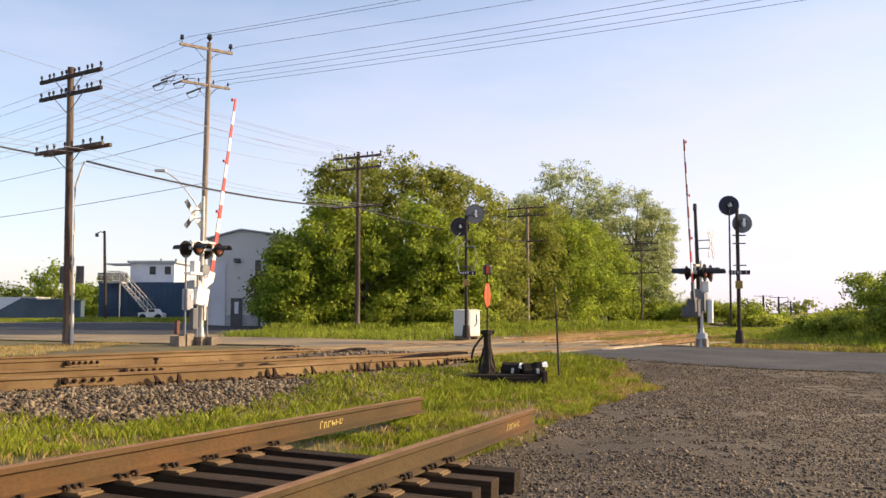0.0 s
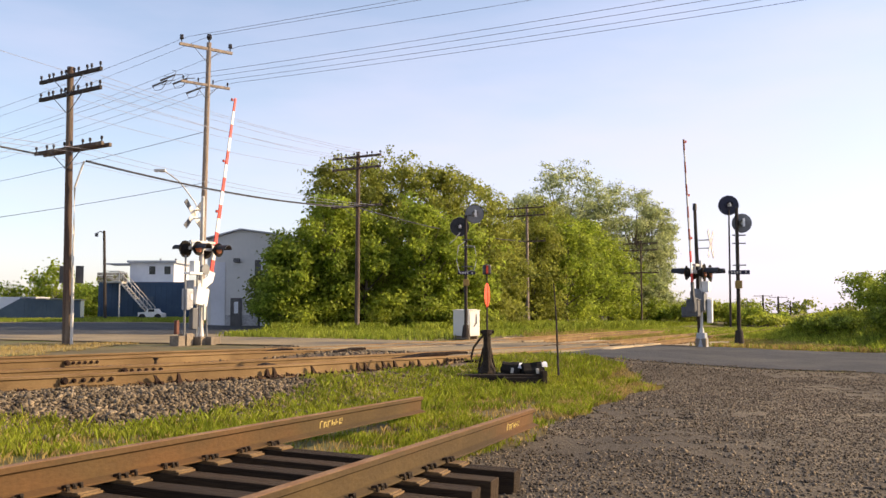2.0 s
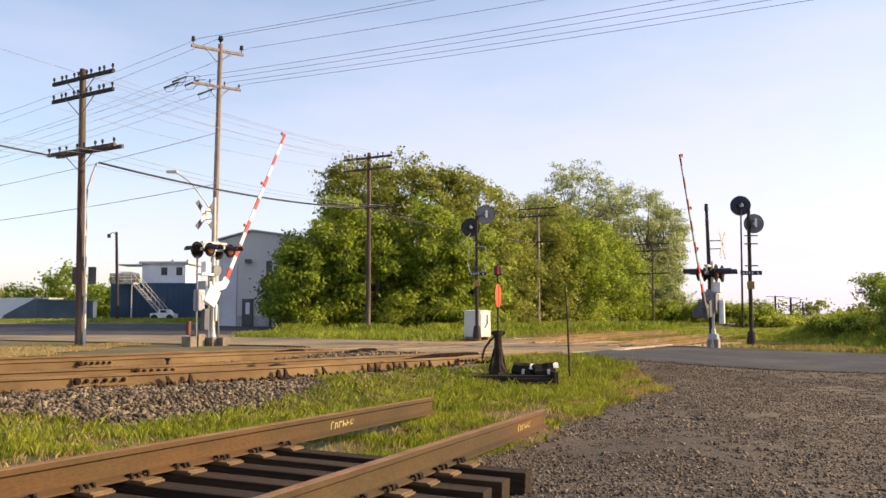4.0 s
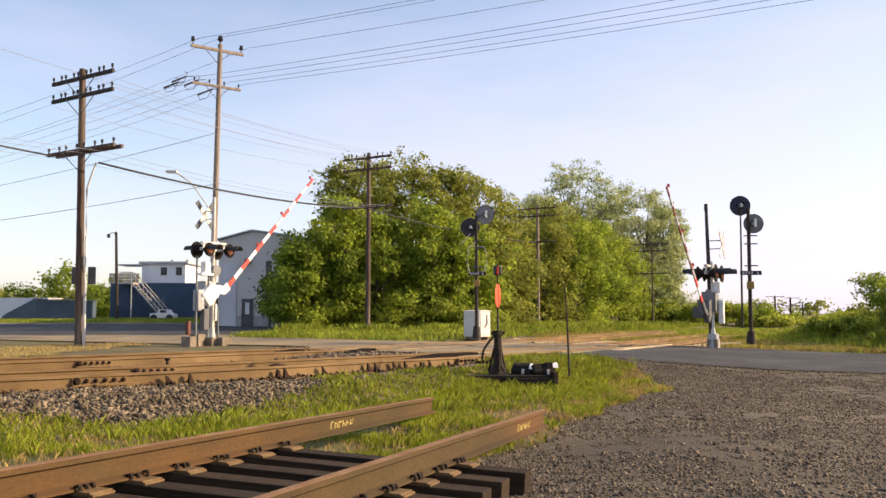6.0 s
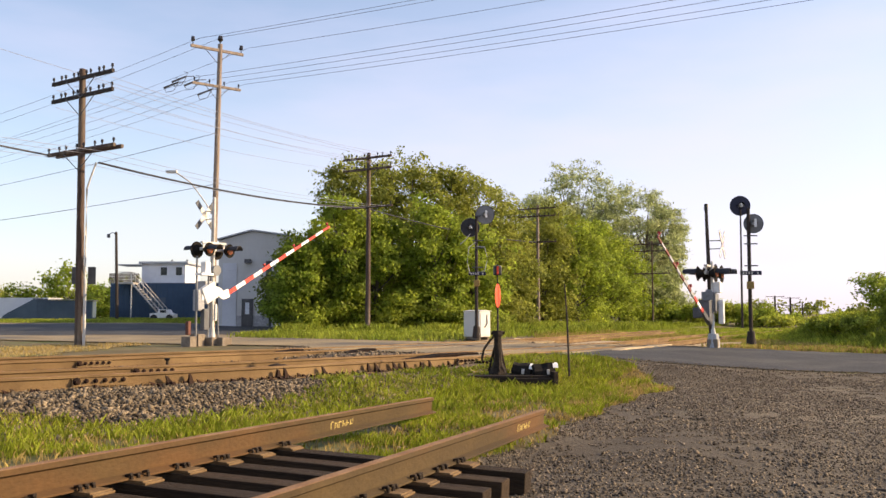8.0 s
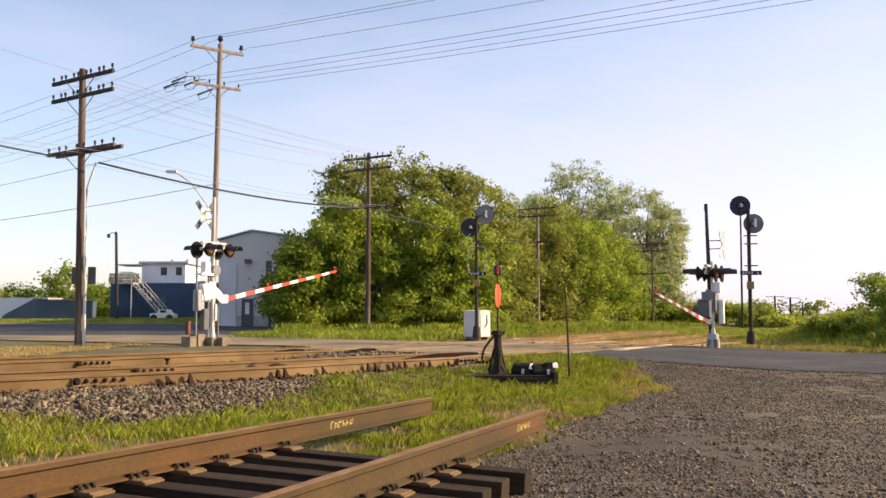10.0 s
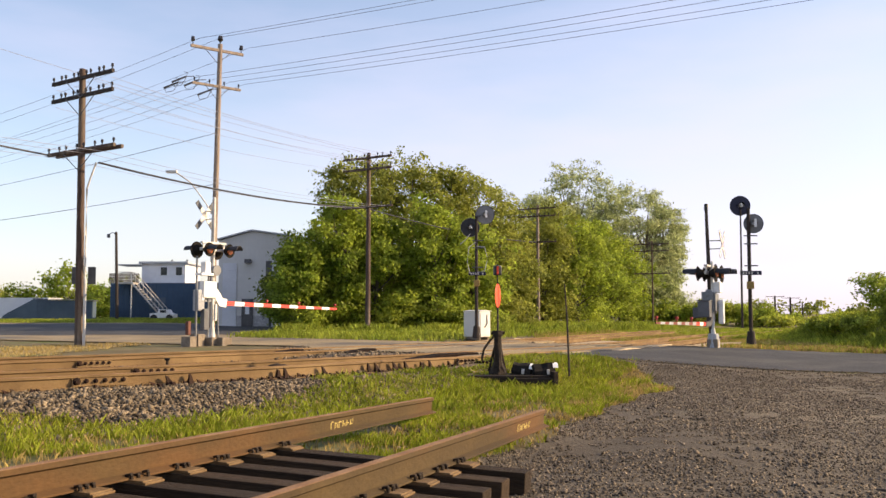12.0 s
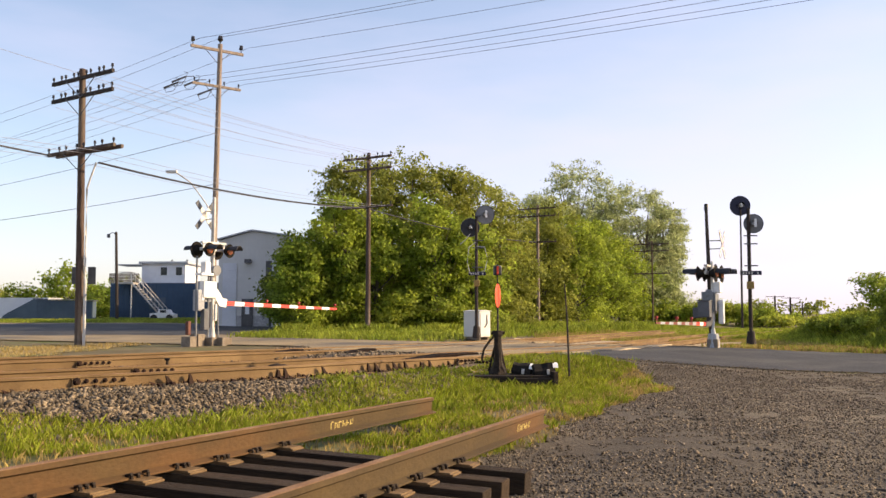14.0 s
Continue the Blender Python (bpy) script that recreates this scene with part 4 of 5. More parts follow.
# telegraph poles along the line
for x, y, z, h, n, name in ((-3.73, 45, .45, 8.9, 2, "dark telegraph pole before the dense trees"), (6.94, 66, .35, 8.9, 3, "pale weathered telegraph pole in front of the trees"), (17.6, 76, .4, 7.0, 3, "far telegraph pole in front of light trees")):
    p = pole(pose(x, y, z), h, .13 if y < 70 else .075, .095 if y < 70 else .06, name, "pole" if y < 50 else "pole_grey" if y < 70 else "pole")
    crossarm(p, h - .28, 3.0, -32, 8)
    crossarm(p, h - .85, 3.0, -32, 8)
    crossarm(p, h - 2.75, 3.1, -32, 6)
for x, y, h in ((73.3, 200, 4.9), (79, 206, 4.7), (119, 300, 4.6), (173, 420, 3.6)):
    p = pole(pose(x, y, .3), h, .26, .2, "distant telegraph pole beside the line", "pole_dark")
    crossarm(p, h - .2, 3.9, -20, 4, brace=False)
    crossarm(p, h - 1.9, 3.9, -20, 4, brace=False)
# leaning lamp pole by the blue building
p = pole(pose(-26.6, 74, .9, 0, -2, 0), 7.1, .14, .10, "leaning wooden lamp pole by the blue building", "pole_dark")
bm = B()
tube(bm, [(0, 0, 6.9), (-.3, 0, 7.05), (-.55, 0, 6.95)], .04, 6)
box(bm, -.62, 0, 6.78, .24, .2, .3, bevel=.05)
part("yard_light", bm, M["dark_grey"], p, "small yard light")


def wire(p, q, sag, r, mat="wire_grey", label="thin overhead wire between poles"):
    bm = B()
    p, q = Vector(p), Vector(q)
    tube(bm, [p.lerp(q, k / 24) - Vector((0, 0, sag * 4 * (k / 24) * (1 - k / 24))) for k in range(25)], r, 5)
    return tagged(new("overhead_wire", mesh_of("overhead_wire", bm, M[mat])), label, "wire", "overhead wires")


E2, N2 = Vector((40.0, -20.0, 0)), Vector((-42, 38, 0))
for off, z in (((-.85, -.75), 13.45), ((.0, 0), 13.75), ((1.0, .75), 13.45), ((-.8, -.7), 11.75), ((-.25, -.25), 11.75), ((.3, .3), 11.75), ((.85, .7), 11.75)):
    a = Vector((-9.93 + off[0], 40 + off[1], z))
    wire(a, a + E2 + Vector((off[0] * .3, off[1] * .3, .9)), .3, .010)
    wire(a, a + N2 + Vector((off[0], off[1], .3)), .6, .009)
wire((-10.0, 40, 9.4), (-60, 82, 10), .7, .014)
# telegraph wires between the poles of the line
for z, spans in ((8.25, (-1.4, -.5, .6, 1.4)), (7.7, (-1.4, 1.4)), (6.05, (-.9, .5, 1.2))):
    for o in spans:
        a = Vector((-10.9 + o * .82, 27 - o * .57, z))
        b = Vector((-3.73 + o * .85, 45 - o * .53, z + .9 if z > 7 else z + .55))
        wire(a, b, .25, .007)
        if z < 7:
            wire(a, a + (a - b) * 1.1, .25, .007)
wire((-10.3, 26.8, 5.8), (-3.85, 44.8, 6.55), .28, .035, "wire", "thick black telephone cable between the poles")
wire((-12.0, 27.4, 6.12), (-18.5, 9.5, 6.72), .25, .03, "wire", "thick black telephone cable between the poles")
wire((-3.85, 44.8, 6.55), (6.94, 66, 6.5), .3, .03, "wire", "thick black telephone cable between the poles")
wire((-9.95, 40, 7.1), (-32, 44, 4.7), .3, .014)
wire((-23.7, 35, 13.75), (-3.7, 70, 13.3), .4, .012)


# ---- buildings ----
def wall_box(name, x0, x1, y0, y1, z0, z1, mat, parent, label="", slope=0.0):
    bm = B()
    box(bm, (x0 + x1) / 2, (y0 + y1) / 2, (z0 + z1) / 2, x1 - x0, y1 - y0, z1 - z0)
    return part(name, bm, mat, parent, label)


wh = thing("warehouse", pose(0, 0, 0), "pale grey steel-clad warehouse with a low gable", "warehouse")
Y0, XL, XP, XR, ZE, ZP = 62.0, -15.4, -13.15, -5.5, 6.55, 6.95
bm = B()
f = [(XL, ZE - .25), (XP, ZP), (XR, 5.9), (XR, 0), (XL, 0)]
va, vb = [bm.verts.new((x, Y0, z)) for x, z in f], [bm.verts.new((x, Y0 + 22, z)) for x, z in f]
bm.faces.new(va)
bm.faces.new(vb[::-1])
for k in range(5):
    bm.faces.new((va[k], vb[k], vb[(k + 1) % 5], va[(k + 1) % 5]))
wall = part("wall", bm, M["siding"], wh, "pale grey ribbed steel wall")
bm = B()
for k in range(33):   # ribs of the cladding
    x = XL + .15 + k * .3
    top = (ZE - .25) + (ZP - ZE + .25) * (x - XL) / (XP - XL) if x < XP else ZP + (5.9 - ZP) * (x - XP) / (XR - XP)
    z0 = 1.15 if -14.3 < x else 0
    box(bm, x, Y0 - .004, (z0 + top) / 2, .05, .008, top - z0 - .05)
part("cladding_rib", bm, M["siding"], wall)
for a, b in (((XL - .15, ZE - .25), (XP, ZP)), ((XP, ZP), (XR + .1, 5.9))):
    bm = B()
    sweep(bm, [(-.2, .02), (22.3, .02), (22.3, .12), (-.2, .12)], [(b[0], Y0, b[1]), (a[0], Y0, a[1])])
    part("roof", bm, M["roof"], wh, "grey sheet roof with a pale trim")
wall_box("roller_door", -15.1, -14.15, Y0 - .06, Y0 - .03, .2, 4.75, M["siding_light"], wh, "pale roller door")
for k in range(9):
    wall_box("door_slat", -15.1, -14.15, Y0 - .075, Y0 - .06, .24 + k * .5, .68 + k * .5, M["siding_light"], wh)
wall_box("base_course", -14.1, -11.9, Y0 - .1, Y0 - .02, 0, 1.15, M["blockwork"], wh, "grey block base")
d = wall_box("door", -13.75, -12.98, Y0 - .16, Y0 - .10, .25, 2.3, M["door"], wh, "dark personnel door with a pale pane")
wall_box("pane", -13.5, -13.22, Y0 - .18, Y0 - .16, 1.25, 2.05, M["clear"], d)
# flat strip on the wall; its dark colour gives the shade of a gap
wall_box("bay_recess", -12.15, -11.75, Y0 - .05, Y0 - .0, .1, 4.9, M["door"], wh, "flat dark strip drawn for the shaded gap at the bay door")
wall_box("bay_door", -11.7, -8.5, Y0 - .06, Y0 - .02, .1, 4.9, M["siding_light"], wh, "pale bay door")
wall_box("wall_light", -13.55, -13.15, Y0 - .4, Y0 - .03, 4.75, 5.0, M["dark_grey"], wh, "small dark wall light")

bb = thing("blue_building", pose(0, 0, 0), "dark blue low building with a white upper storey", "building")
wall_box("wall", -29.4, -14.9, 80, 92, .3, 4.0, M["blue"], bb, "dark blue painted wall")
bm = B()
for k in range(30):
    box(bm, -29.2 + k * .48, 79.98, 2.3, .06, .04, 3.3)
part("cladding_rib", bm, M["blue"], bb)
for k in range(6):
    wall_box("parapet_slat", -29.5, -26.9, 79.9, 79.96, 4.02 + k * .14, 4.13 + k * .14, M["pole"], bb, "grey-brown slat of the roof screen")
up = wall_box("upper_storey", -27.0, -23.1, 81, 86, 4.0, 5.75, M["house"], bb, "white clad upper storey")
bm = B()
box(bm, -25.0, 83.5, 5.85, 4.4, 5.6, .2, bevel=.03)
box(bm, -28.0, 82, 5.65, 2.2, 2.4, .12, bevel=.02)
part("roof", bm, M["roof"], bb, "flat pale roof with an overhang")
for x in (-25.0, -23.65):
    w = wall_box("window", x - .33, x + .33, 80.95, 81.0, 4.65, 5.5, M["house"], up)
    wall_box("pane", x - .27, x + .27, 80.93, 80.96, 4.72, 5.43, M["window"], w)
for k, x in enumerate((-25.2, -23.8)):
    bm = B()
    rod(bm, (x, 84, 5.9), (x, 84, 6.3), .08, .08, 8)
    part("roof_vent", bm, M["dark_grey"], bb)
wall_box("window", -25.9, -24.5, 79.9, 79.97, 1.7, 2.7, M["navy"], bb, "boarded light blue window")
wall_box("doorway", -20.6, -19.5, 79.9, 79.97, .8, 2.8, M["door"], bb)
# outside stair
st = part("stair", box(B(), -27.70, 79.2, 3.95, 1.6, 1.4, .12), M["alu"], bb, "pale steel outside stair")
for s in (78.6, 79.7):
    bm = B()
    rod(bm, (-27.10, s, 4.0), (-24.30, s, .9), .06, .06, 6)
    part("stringer", bm, M["alu"], st)
    bm = B()
    rod(bm, (-27.10, s, 4.9), (-24.30, s, 1.8), .035, .035, 6)
    rod(bm, (-28.40, s, 4.9), (-27.10, s, 4.9), .035, .035, 6)
    for k in range(5):
        x = -27.10 + .7 * k
        rod(bm, (x, s, 4.0 - .775 * k), (x, s, 4.9 - .775 * k), .03, .03, 6)
    part("stair_rail", bm, M["alu"], st)
for k in range(14):
    bm = B()
    box(bm, -27.00 + .2 * k, 79.15, 3.85 - .221 * k, .26, 1.05, .04)
    part("tread", bm, M["alu"], st)
for x in (-28.30, -27.10):
    bm = B()
    rod(bm, (x, 78.7, .6), (x, 78.7, 3.95), .06, .06, 6)
    part("post", bm, M["alu"], st)
# white pick-up parked in front of the stair
pk = thing("pickup_truck", pose(-23.6, 76.6, .62), "small white pickup truck parked by the stair", "pickup truck")
bm = B()
sweep(bm, [(-1.0, .32), (1.0, .32), (1.02, .62), (.65, .72), (.45, 1.02), (-.25, 1.02), (-.35, .74), (-1.02, .7)], [(0, -.55, 0), (0, .55, 0)])
part("body", bm, M["white"], pk, "white body with a low cab")
bm = B()
box(bm, .1, -.56, .86, .5, .03, .22)
part("side_window", bm, M["window"], pk)
for x in (-.65, .65):
    bm = B()
    rod(bm, (x, -.6, .3), (x, -.42, .3), .3, .3, 16)
    part("wheel", bm, M["black"], pk)

sh = thing("long_shed", pose(0, 0, 0), "long low blue-grey shed with a pale sheet end", "shed")
bm = B()
f = [(-36.6, .7), (-36.4, 1.15), (-33.9, 2.5), (-29.0, 2.3), (-29.0, .7)]
va, vb = [bm.verts.new((x, 75, z)) for x, z in f], [bm.verts.new((x, 75.8, z)) for x, z in f]
bm.faces.new(va)
bm.faces.new(vb[::-1])
for k in range(5):
    bm.faces.new((va[k], vb[k], vb[(k + 1) % 5], va[(k + 1) % 5]))
part("wall", bm, M["navy"], sh, "blue-grey sheet wall with a sloping end")
bm = B()
for k in range(16):
    box(bm, -33.6 + k * .3, 74.99, 1.5, .05, .03, 1.5)
part("cladding_rib", bm, M["navy"], sh)
bm = B()
sweep(bm, [(-.15, 0), (.9, .0), (.9, .07), (-.15, .05)], [(-28.9, 75, 2.32), (-33.9, 75, 2.52)])
part("roof", bm, M["dark_grey"], sh, "dark thin shed roof edge")
wall_box("end_wall", -54, -33.2, 76.2, 79, .7, 2.62, M["siding_light"], sh, "pale sheet-metal end wall")


# ---- trees ----
def leaves(name, centres, radii, count, size, mat, seed, squash=1.0):
    """Many small folded leaves spread through clumps, thicker towards the clumps' outsides."""
    rs = np.random.RandomState(seed)
    centres, radii = np.asarray(centres, float), np.asarray(radii, float)
    w = radii ** 2
    k = rs.choice(len(centres), count, p=w / w.sum())
    d = rs.normal(size=(count, 3))
    d /= np.linalg.norm(d, axis=1)[:, None]
    r = radii[k] * (rs.uniform(.25, 1, count) ** .45) * (1 + .18 * rs.normal(size=count))
    p = centres[k] + d * r[:, None] * np.array([1, 1, squash])
    # leaves gather in sprays on the twigs
    spray = rs.randint(0, max(1, count // 22), count)
    p = p[spray] + rs.normal(size=(count, 3)) * np.array([1, 1, .6]) * size * 1.15
    d = d[spray] + np.array([0, 0, .35])
    n = d * 1.2 + .7 * rs.normal(size=(count, 3))
    n /= np.linalg.norm(n, axis=1)[:, None]
    a = np.cross(n, rs.normal(size=(count, 3)))
    a /= np.linalg.norm(a, axis=1)[:, None]
    b = np.cross(n, a)
    s = size * rs.uniform(.6, 1.4, count)[:, None]
    v = np.stack([p - a * s * .5, p + b * s * .32 + n * s * .08, p + a * s * .5, p - b * s * .32 + n * s * .08], 1).reshape(-1, 3)
    f = np.arange(count * 4).reshape(-1, 4)
    return raw(name, v, f, mat)


def tree(x, y, h, width, leaf, seed, label, count=7000, size=.30, low=.12, clump=.26, group="trees", domed=False):
    """A trunk, limbs and a crown of leaf clumps."""
    rs = random.Random(seed)
    z0 = ground_at(x, y)
    t = thing("tree", pose(x, y, z0 - .05), label, "tree", group)
    trunk, limbs = B(), B()
    top = Vector((rs.uniform(-.4, .4), rs.uniform(-.4, .4), h * .8))
    mid = top * .5 + Vector((rs.uniform(-.3, .3), rs.uniform(-.3, .3), 0))
    r = .018 * h + .06
    rod(trunk, (0, 0, -.2), mid, r, r * .65, 9)
    rod(trunk, mid, top, r * .65, r * .15, 8)
    centres, radii = [], []
    n = 26
    for k in range(n):
        g = (k + .5) / n
        zc = h * (low + (1 - low) * (g ** .85)) * rs.uniform(.93, 1.02)
        prof = math.sin(math.pi * min(1, .18 + .78 * (zc / h) ** 1.15)) ** .7
        if domed:
            prof = math.sqrt(max(.12, 1 - ((zc / h - .62) / .42) ** 2))
        rad = width / 2 * prof * rs.uniform(.45, .95)
        an = k * 2.399 + rs.uniform(-.4, .4)
        c = Vector((math.cos(an) * rad, math.sin(an) * rad, min(zc, h * .95)))
        root = top * max(.15, min(.95, (zc / h) * .8 - .08))
        elbow = root.lerp(c, .55) + Vector((0, 0, -.05 * h * rs.random()))
        rod(limbs, root, elbow, r * .32, r * .16, 6)
        rod(limbs, elbow, c, r * .16, r * .04, 5)
        centres.append(c)
        radii.append(width * clump * rs.uniform(.65, 1.15) * (1 - .35 * zc / h))
        for j in range(2):
            o = Vector((rs.gauss(0, 1), rs.gauss(0, 1), rs.gauss(0, .7))) * width * .13
            centres.append(c + o)
            radii.append(width * clump * rs.uniform(.3, .6) * (1 - .3 * zc / h))
            rod(limbs, c, c + o, r * .05, r * .02, 4)
    centres.append(Vector((top.x, top.y, h * .9)))
    radii.append(width * .16)
    part("trunk", trunk, M["bark"], t, "", True)
    part("branchwork", limbs, M["bark"], t)
    ob = new("crown", leaves("crown", centres, radii, count, size, LEAF[leaf], seed, .85))
    ob.parent = t
    return t


# dense wood beside the line
WOOD = [(-7.9, 51.0, 4.9, 3.2, "mid"), (-5.9, 52.2, 7.7, 4.0, "mid"), (-5.9, 57.5, 10.4, 5.2, "deep"), (-9.2, 56, 5.4, 3.4, "deep"), (-5.2, 62, 12.0, 6.8, "olive"), (-2.4, 60, 11.7, 6.5, "olive"),
        (.2, 61, 11.0, 6.8, "olive"), (2.4, 63, 10.6, 6.5, "olive"), (-4.0, 53.5, 6.8, 5.0, "mid"), (-.4, 54.0, 7.4, 4.4, "mid"), (1.5, 56, 6.8, 5.2, "mid"),
        (4.4, 64.5, 7.4, 5.0, "olive"), (5.2, 71.5, 9.8, 6.0, "olive"), (7.9, 71, 8.0, 5.6, "olive"), (8.9, 74, 10.0, 6.0, "olive"), (10.8, 73, 8.2, 5.6, "mid"), (13.4, 78, 8.8, 6.2, "mid"),
        (16.0, 82, 7.2, 5.6, "mid"), (18.9, 86, 5.6, 5.6, "light"), (21.2, 86, 3.8, 4.2, "light")]
for k, (x, y, h, w, leaf) in enumerate(WOOD):
    tree(x, y, h, w, leaf, 100 + k, {"mid": "leafy bright green tree at the wood's edge", "deep": "dense dark green tree in the wood", "olive": "tall olive-green tree in the wood", "light": "thin light green young tree at the wood's end"}[leaf], 16000 if leaf != "light" else 6000, .195, .05)
for k, (x, y, h, w) in enumerate(((12.3, 84, 14.9, 7.6), (15.8, 88, 11.8, 6.0), (19.6, 88, 13.2, 7.6), (22.0, 90, 11.6, 4.6), (9.0, 80, 11.6, 5.5))):
    tree(x, y, h, w, "light", 215 + k, "tall airy light green tree with sparse leaves", 26000, .17, .2, clump=.27, domed=True)


def bush(x, y, h, w, leaf, seed, label, count=3500, size=.16):
    rs = random.Random(seed)
    z0 = ground_at(x, y)
    t = thing("bush", pose(x, y, z0), label, "bush", "bushes")
    stems, centres, radii = B(), [], []
    for k in range(14):
        an, rad = k * 2.4, w / 2 * math.sqrt((k + .5) / 14) * .8
        c = Vector((math.cos(an) * rad, math.sin(an) * rad, h * rs.uniform(.3, .85) * (1.05 - .5 * rad / w)))
        rod(stems, (c.x * .25, c.y * .25, 0), c, .03, .008, 5)
        centres.append(c)
        radii.append(min(w, h) * rs.uniform(.16, .3))
    part("stemwork", stems, M["bark"], t)
    ob = new("foliage", leaves("foliage", centres, radii, int(count * 1.5), size * .8, LEAF[leaf], seed, .9))
    ob.parent = t
    return t


# bushes: at the right edge of the road, low ones along the far line, and behind the sheds
for k, (x, y, h, w, leaf) in enumerate(((15.4, 29.5, 1.2, 2.4, "verge"), (17.3, 32, 2.2, 3.6, "verge"), (14.9, 33.5, .6, 2.2, "verge"), (15.6, 27.0, 1.0, 2.4, "verge"), (18.4, 37, 1.9, 3.0, "mid"), (15.2, 35.5, .5, 2.2, "verge"), (16.2, 29.5, 2.0, 2.6, "mid"))):
    bush(x, y, h, w, leaf, 300 + k, "dense dark green bush at the roadside", 5000, .13)
rs = random.Random(17)
for k in range(20):
    x = 22 + k * 2.3 + rs.uniform(-1, 1)
    bush(x, 74 + rs.uniform(-18, 26) + k * .8, rs.uniform(.5, 1.1), rs.uniform(4, 6.5), rs.choice(("mid", "olive", "verge")), 340 + k, "low green bush beside the distant line", 1600, .26)
for k in range(14):
    x = -66 + k * 3.3 + rs.uniform(-1, 1)
    h = rs.uniform(2.6, 3.6) if k != 6 else 5.6
    tree(x, 104 + rs.uniform(-4, 8), h + .3, 6.0, rs.choice(("mid", "olive")), 380 + k, "green tree behind the low sheds", 2600, .40, .08)
for k in range(8):
    bush(-8.4 + k * 1.7 + rs.uniform(-.4, .4), 52.0 + rs.uniform(-.8, 1), rs.uniform(.8, 1.5), rs.uniform(2.0, 2.8), "verge", 420 + k, "low green scrub at the foot of the trees", 1800, .16)

for k in range(7):
    bush(19.5 + k * 1.7, 80 + rs.uniform(-4, 5), rs.uniform(1.8, 2.9) - .15 * k, rs.uniform(3.4, 4.8), rs.choice(("mid", "mid", "verge")), 460 + k, "fresh green bush at the end of the wood", 4000, .2)
# far wooded skyline
rsn = np.random.RandomState(5)
cs = [(x, 420 + rsn.uniform(-60, 60), rsn.uniform(1, 4)) for x in np.linspace(-420, 480, 150)]
tagged(new("far_woods", leaves("far_woods", cs, [rsn.uniform(4, 7) for _ in cs], 26000, 1.6, LEAF["deep"], 9, .7)), "low dark green line of distant woods", "woods", "", "stuff")


# ---- grass ----
def blades(name, x, y, length, width, mat, seed, label, lift=0.0):
    rs = np.random.RandomState(seed)
    n = len(x)
    z = height(x, y) + lift - .01
    an, lean = rs.uniform(0, 6.283, n), rs.uniform(.05, .55, n)
    L = length * rs.uniform(.5, 1.3, n)
    dx, dy = np.cos(an), np.sin(an)
    w = width * rs.uniform(.6, 1.3, n)
    p = np.stack([x, y, z], 1)
    side = np.stack([-dy, dx, 0 * dx], 1) * w[:, None] / 2
    up1 = np.stack([dx * lean * .3 * L, dy * lean * .3 * L, .55 * L], 1)
    up2 = np.stack([dx * lean * L, dy * lean * L, L * (1 - .3 * lean)], 1)
    v = np.stack([p - side, p + side, p + up1 + side * .7, p + up2, p + up1 - side * .7], 1).reshape(-1, 3)
    i = np.arange(n) * 5
    me = bpy.data.meshes.new(name)
    me.from_pydata(v.tolist(), [], np.stack([i, i + 1, i + 2, i + 3, i + 4], 1).tolist())
    me.materials.append(mat)
    return tagged(new(name, me), label, "grass", "", "stuff")


def scatter(n, x0, x1, y0, y1, keep, seed):
    rs = np.random.RandomState(seed)
    x, y = rs.uniform(x0, x1, n), rs.uniform(y0, y1, n)
    k = keep(x, y)
    return x[k], y[k]


def tufty(x, y, k=1.0, cut=0.0):
    return wobble(x * k, y * k, 2.2) + .5 * wobble(y * k + 4, x * k, 5) > cut


def near_verge(x, y):
    d, s, zt = side_of(x, y)
    edge = 1.95 - 1.45 * step(2, 6, s)
    return (d > edge + .7 * wobble(x, y, 1.4) + .25 * wobble(x, y, 4)) & ~on_lot(x, y) & ~on_road(x, y) & (d < 9)


def in_panel(x, y):
    a = (x - PANEL_O.x) * PANEL[0][0] + (y - PANEL_O.y) * PANEL[1][0]
    b = (x - PANEL_O.x) * PANEL[0][1] + (y - PANEL_O.y) * PANEL[1][1]
    return (a > -2.3) & (a < .9) & (b < -2.85)


x, y = scatter(280000, -9, 5.5, 5.5, 20, lambda x, y: near_verge(x, y) & ~in_panel(x, y) & (tufty(x, y, 1, -.05) | (side_of(x, y)[0] < 2.9)), 21)
blades("verge_grass", x, y, .105, .0075, LEAF["grass"], 31, "bright green tufted grass along the ballast")
x, y = scatter(60000, -9, 5.5, 5.5, 20, lambda x, y: near_verge(x, y) & ~in_panel(x, y) & (side_of(x, y)[0] < 3.6) & tufty(x, y, 1.6, .1), 22)
blades("tall_grass", x, y, .165, .0065, LEAF["grass"], 32, "longer green grass at the foot of the ballast")
x, y = scatter(36000, -9, 5.5, 5.5, 20, lambda x, y: near_verge(x, y) & ~in_panel(x, y), 23)
blades("straw_grass", x, y, .10, .010, LEAF["straw"], 33, "dry straw mixed through the verge grass")
x, y = scatter(60000, .5, 5.5, 11, 20, lambda x, y: near_verge(x, y) & (x > 1.2 + .3 * (y - 11) - .6 * wobble(x, y)), 47)
blades("lot_edge_straw", x, y, .07, .009, LEAF["straw"], 57, "short dry straw where the verge meets the gravel")
x, y = scatter(100000, -30, 2, 12, 42, lambda x, y: on_dry(x, y), 24)
blades("dry_grass", x, y, .085, .02, LEAF["straw"], 34, "dry straw-coloured grass beyond the tracks")


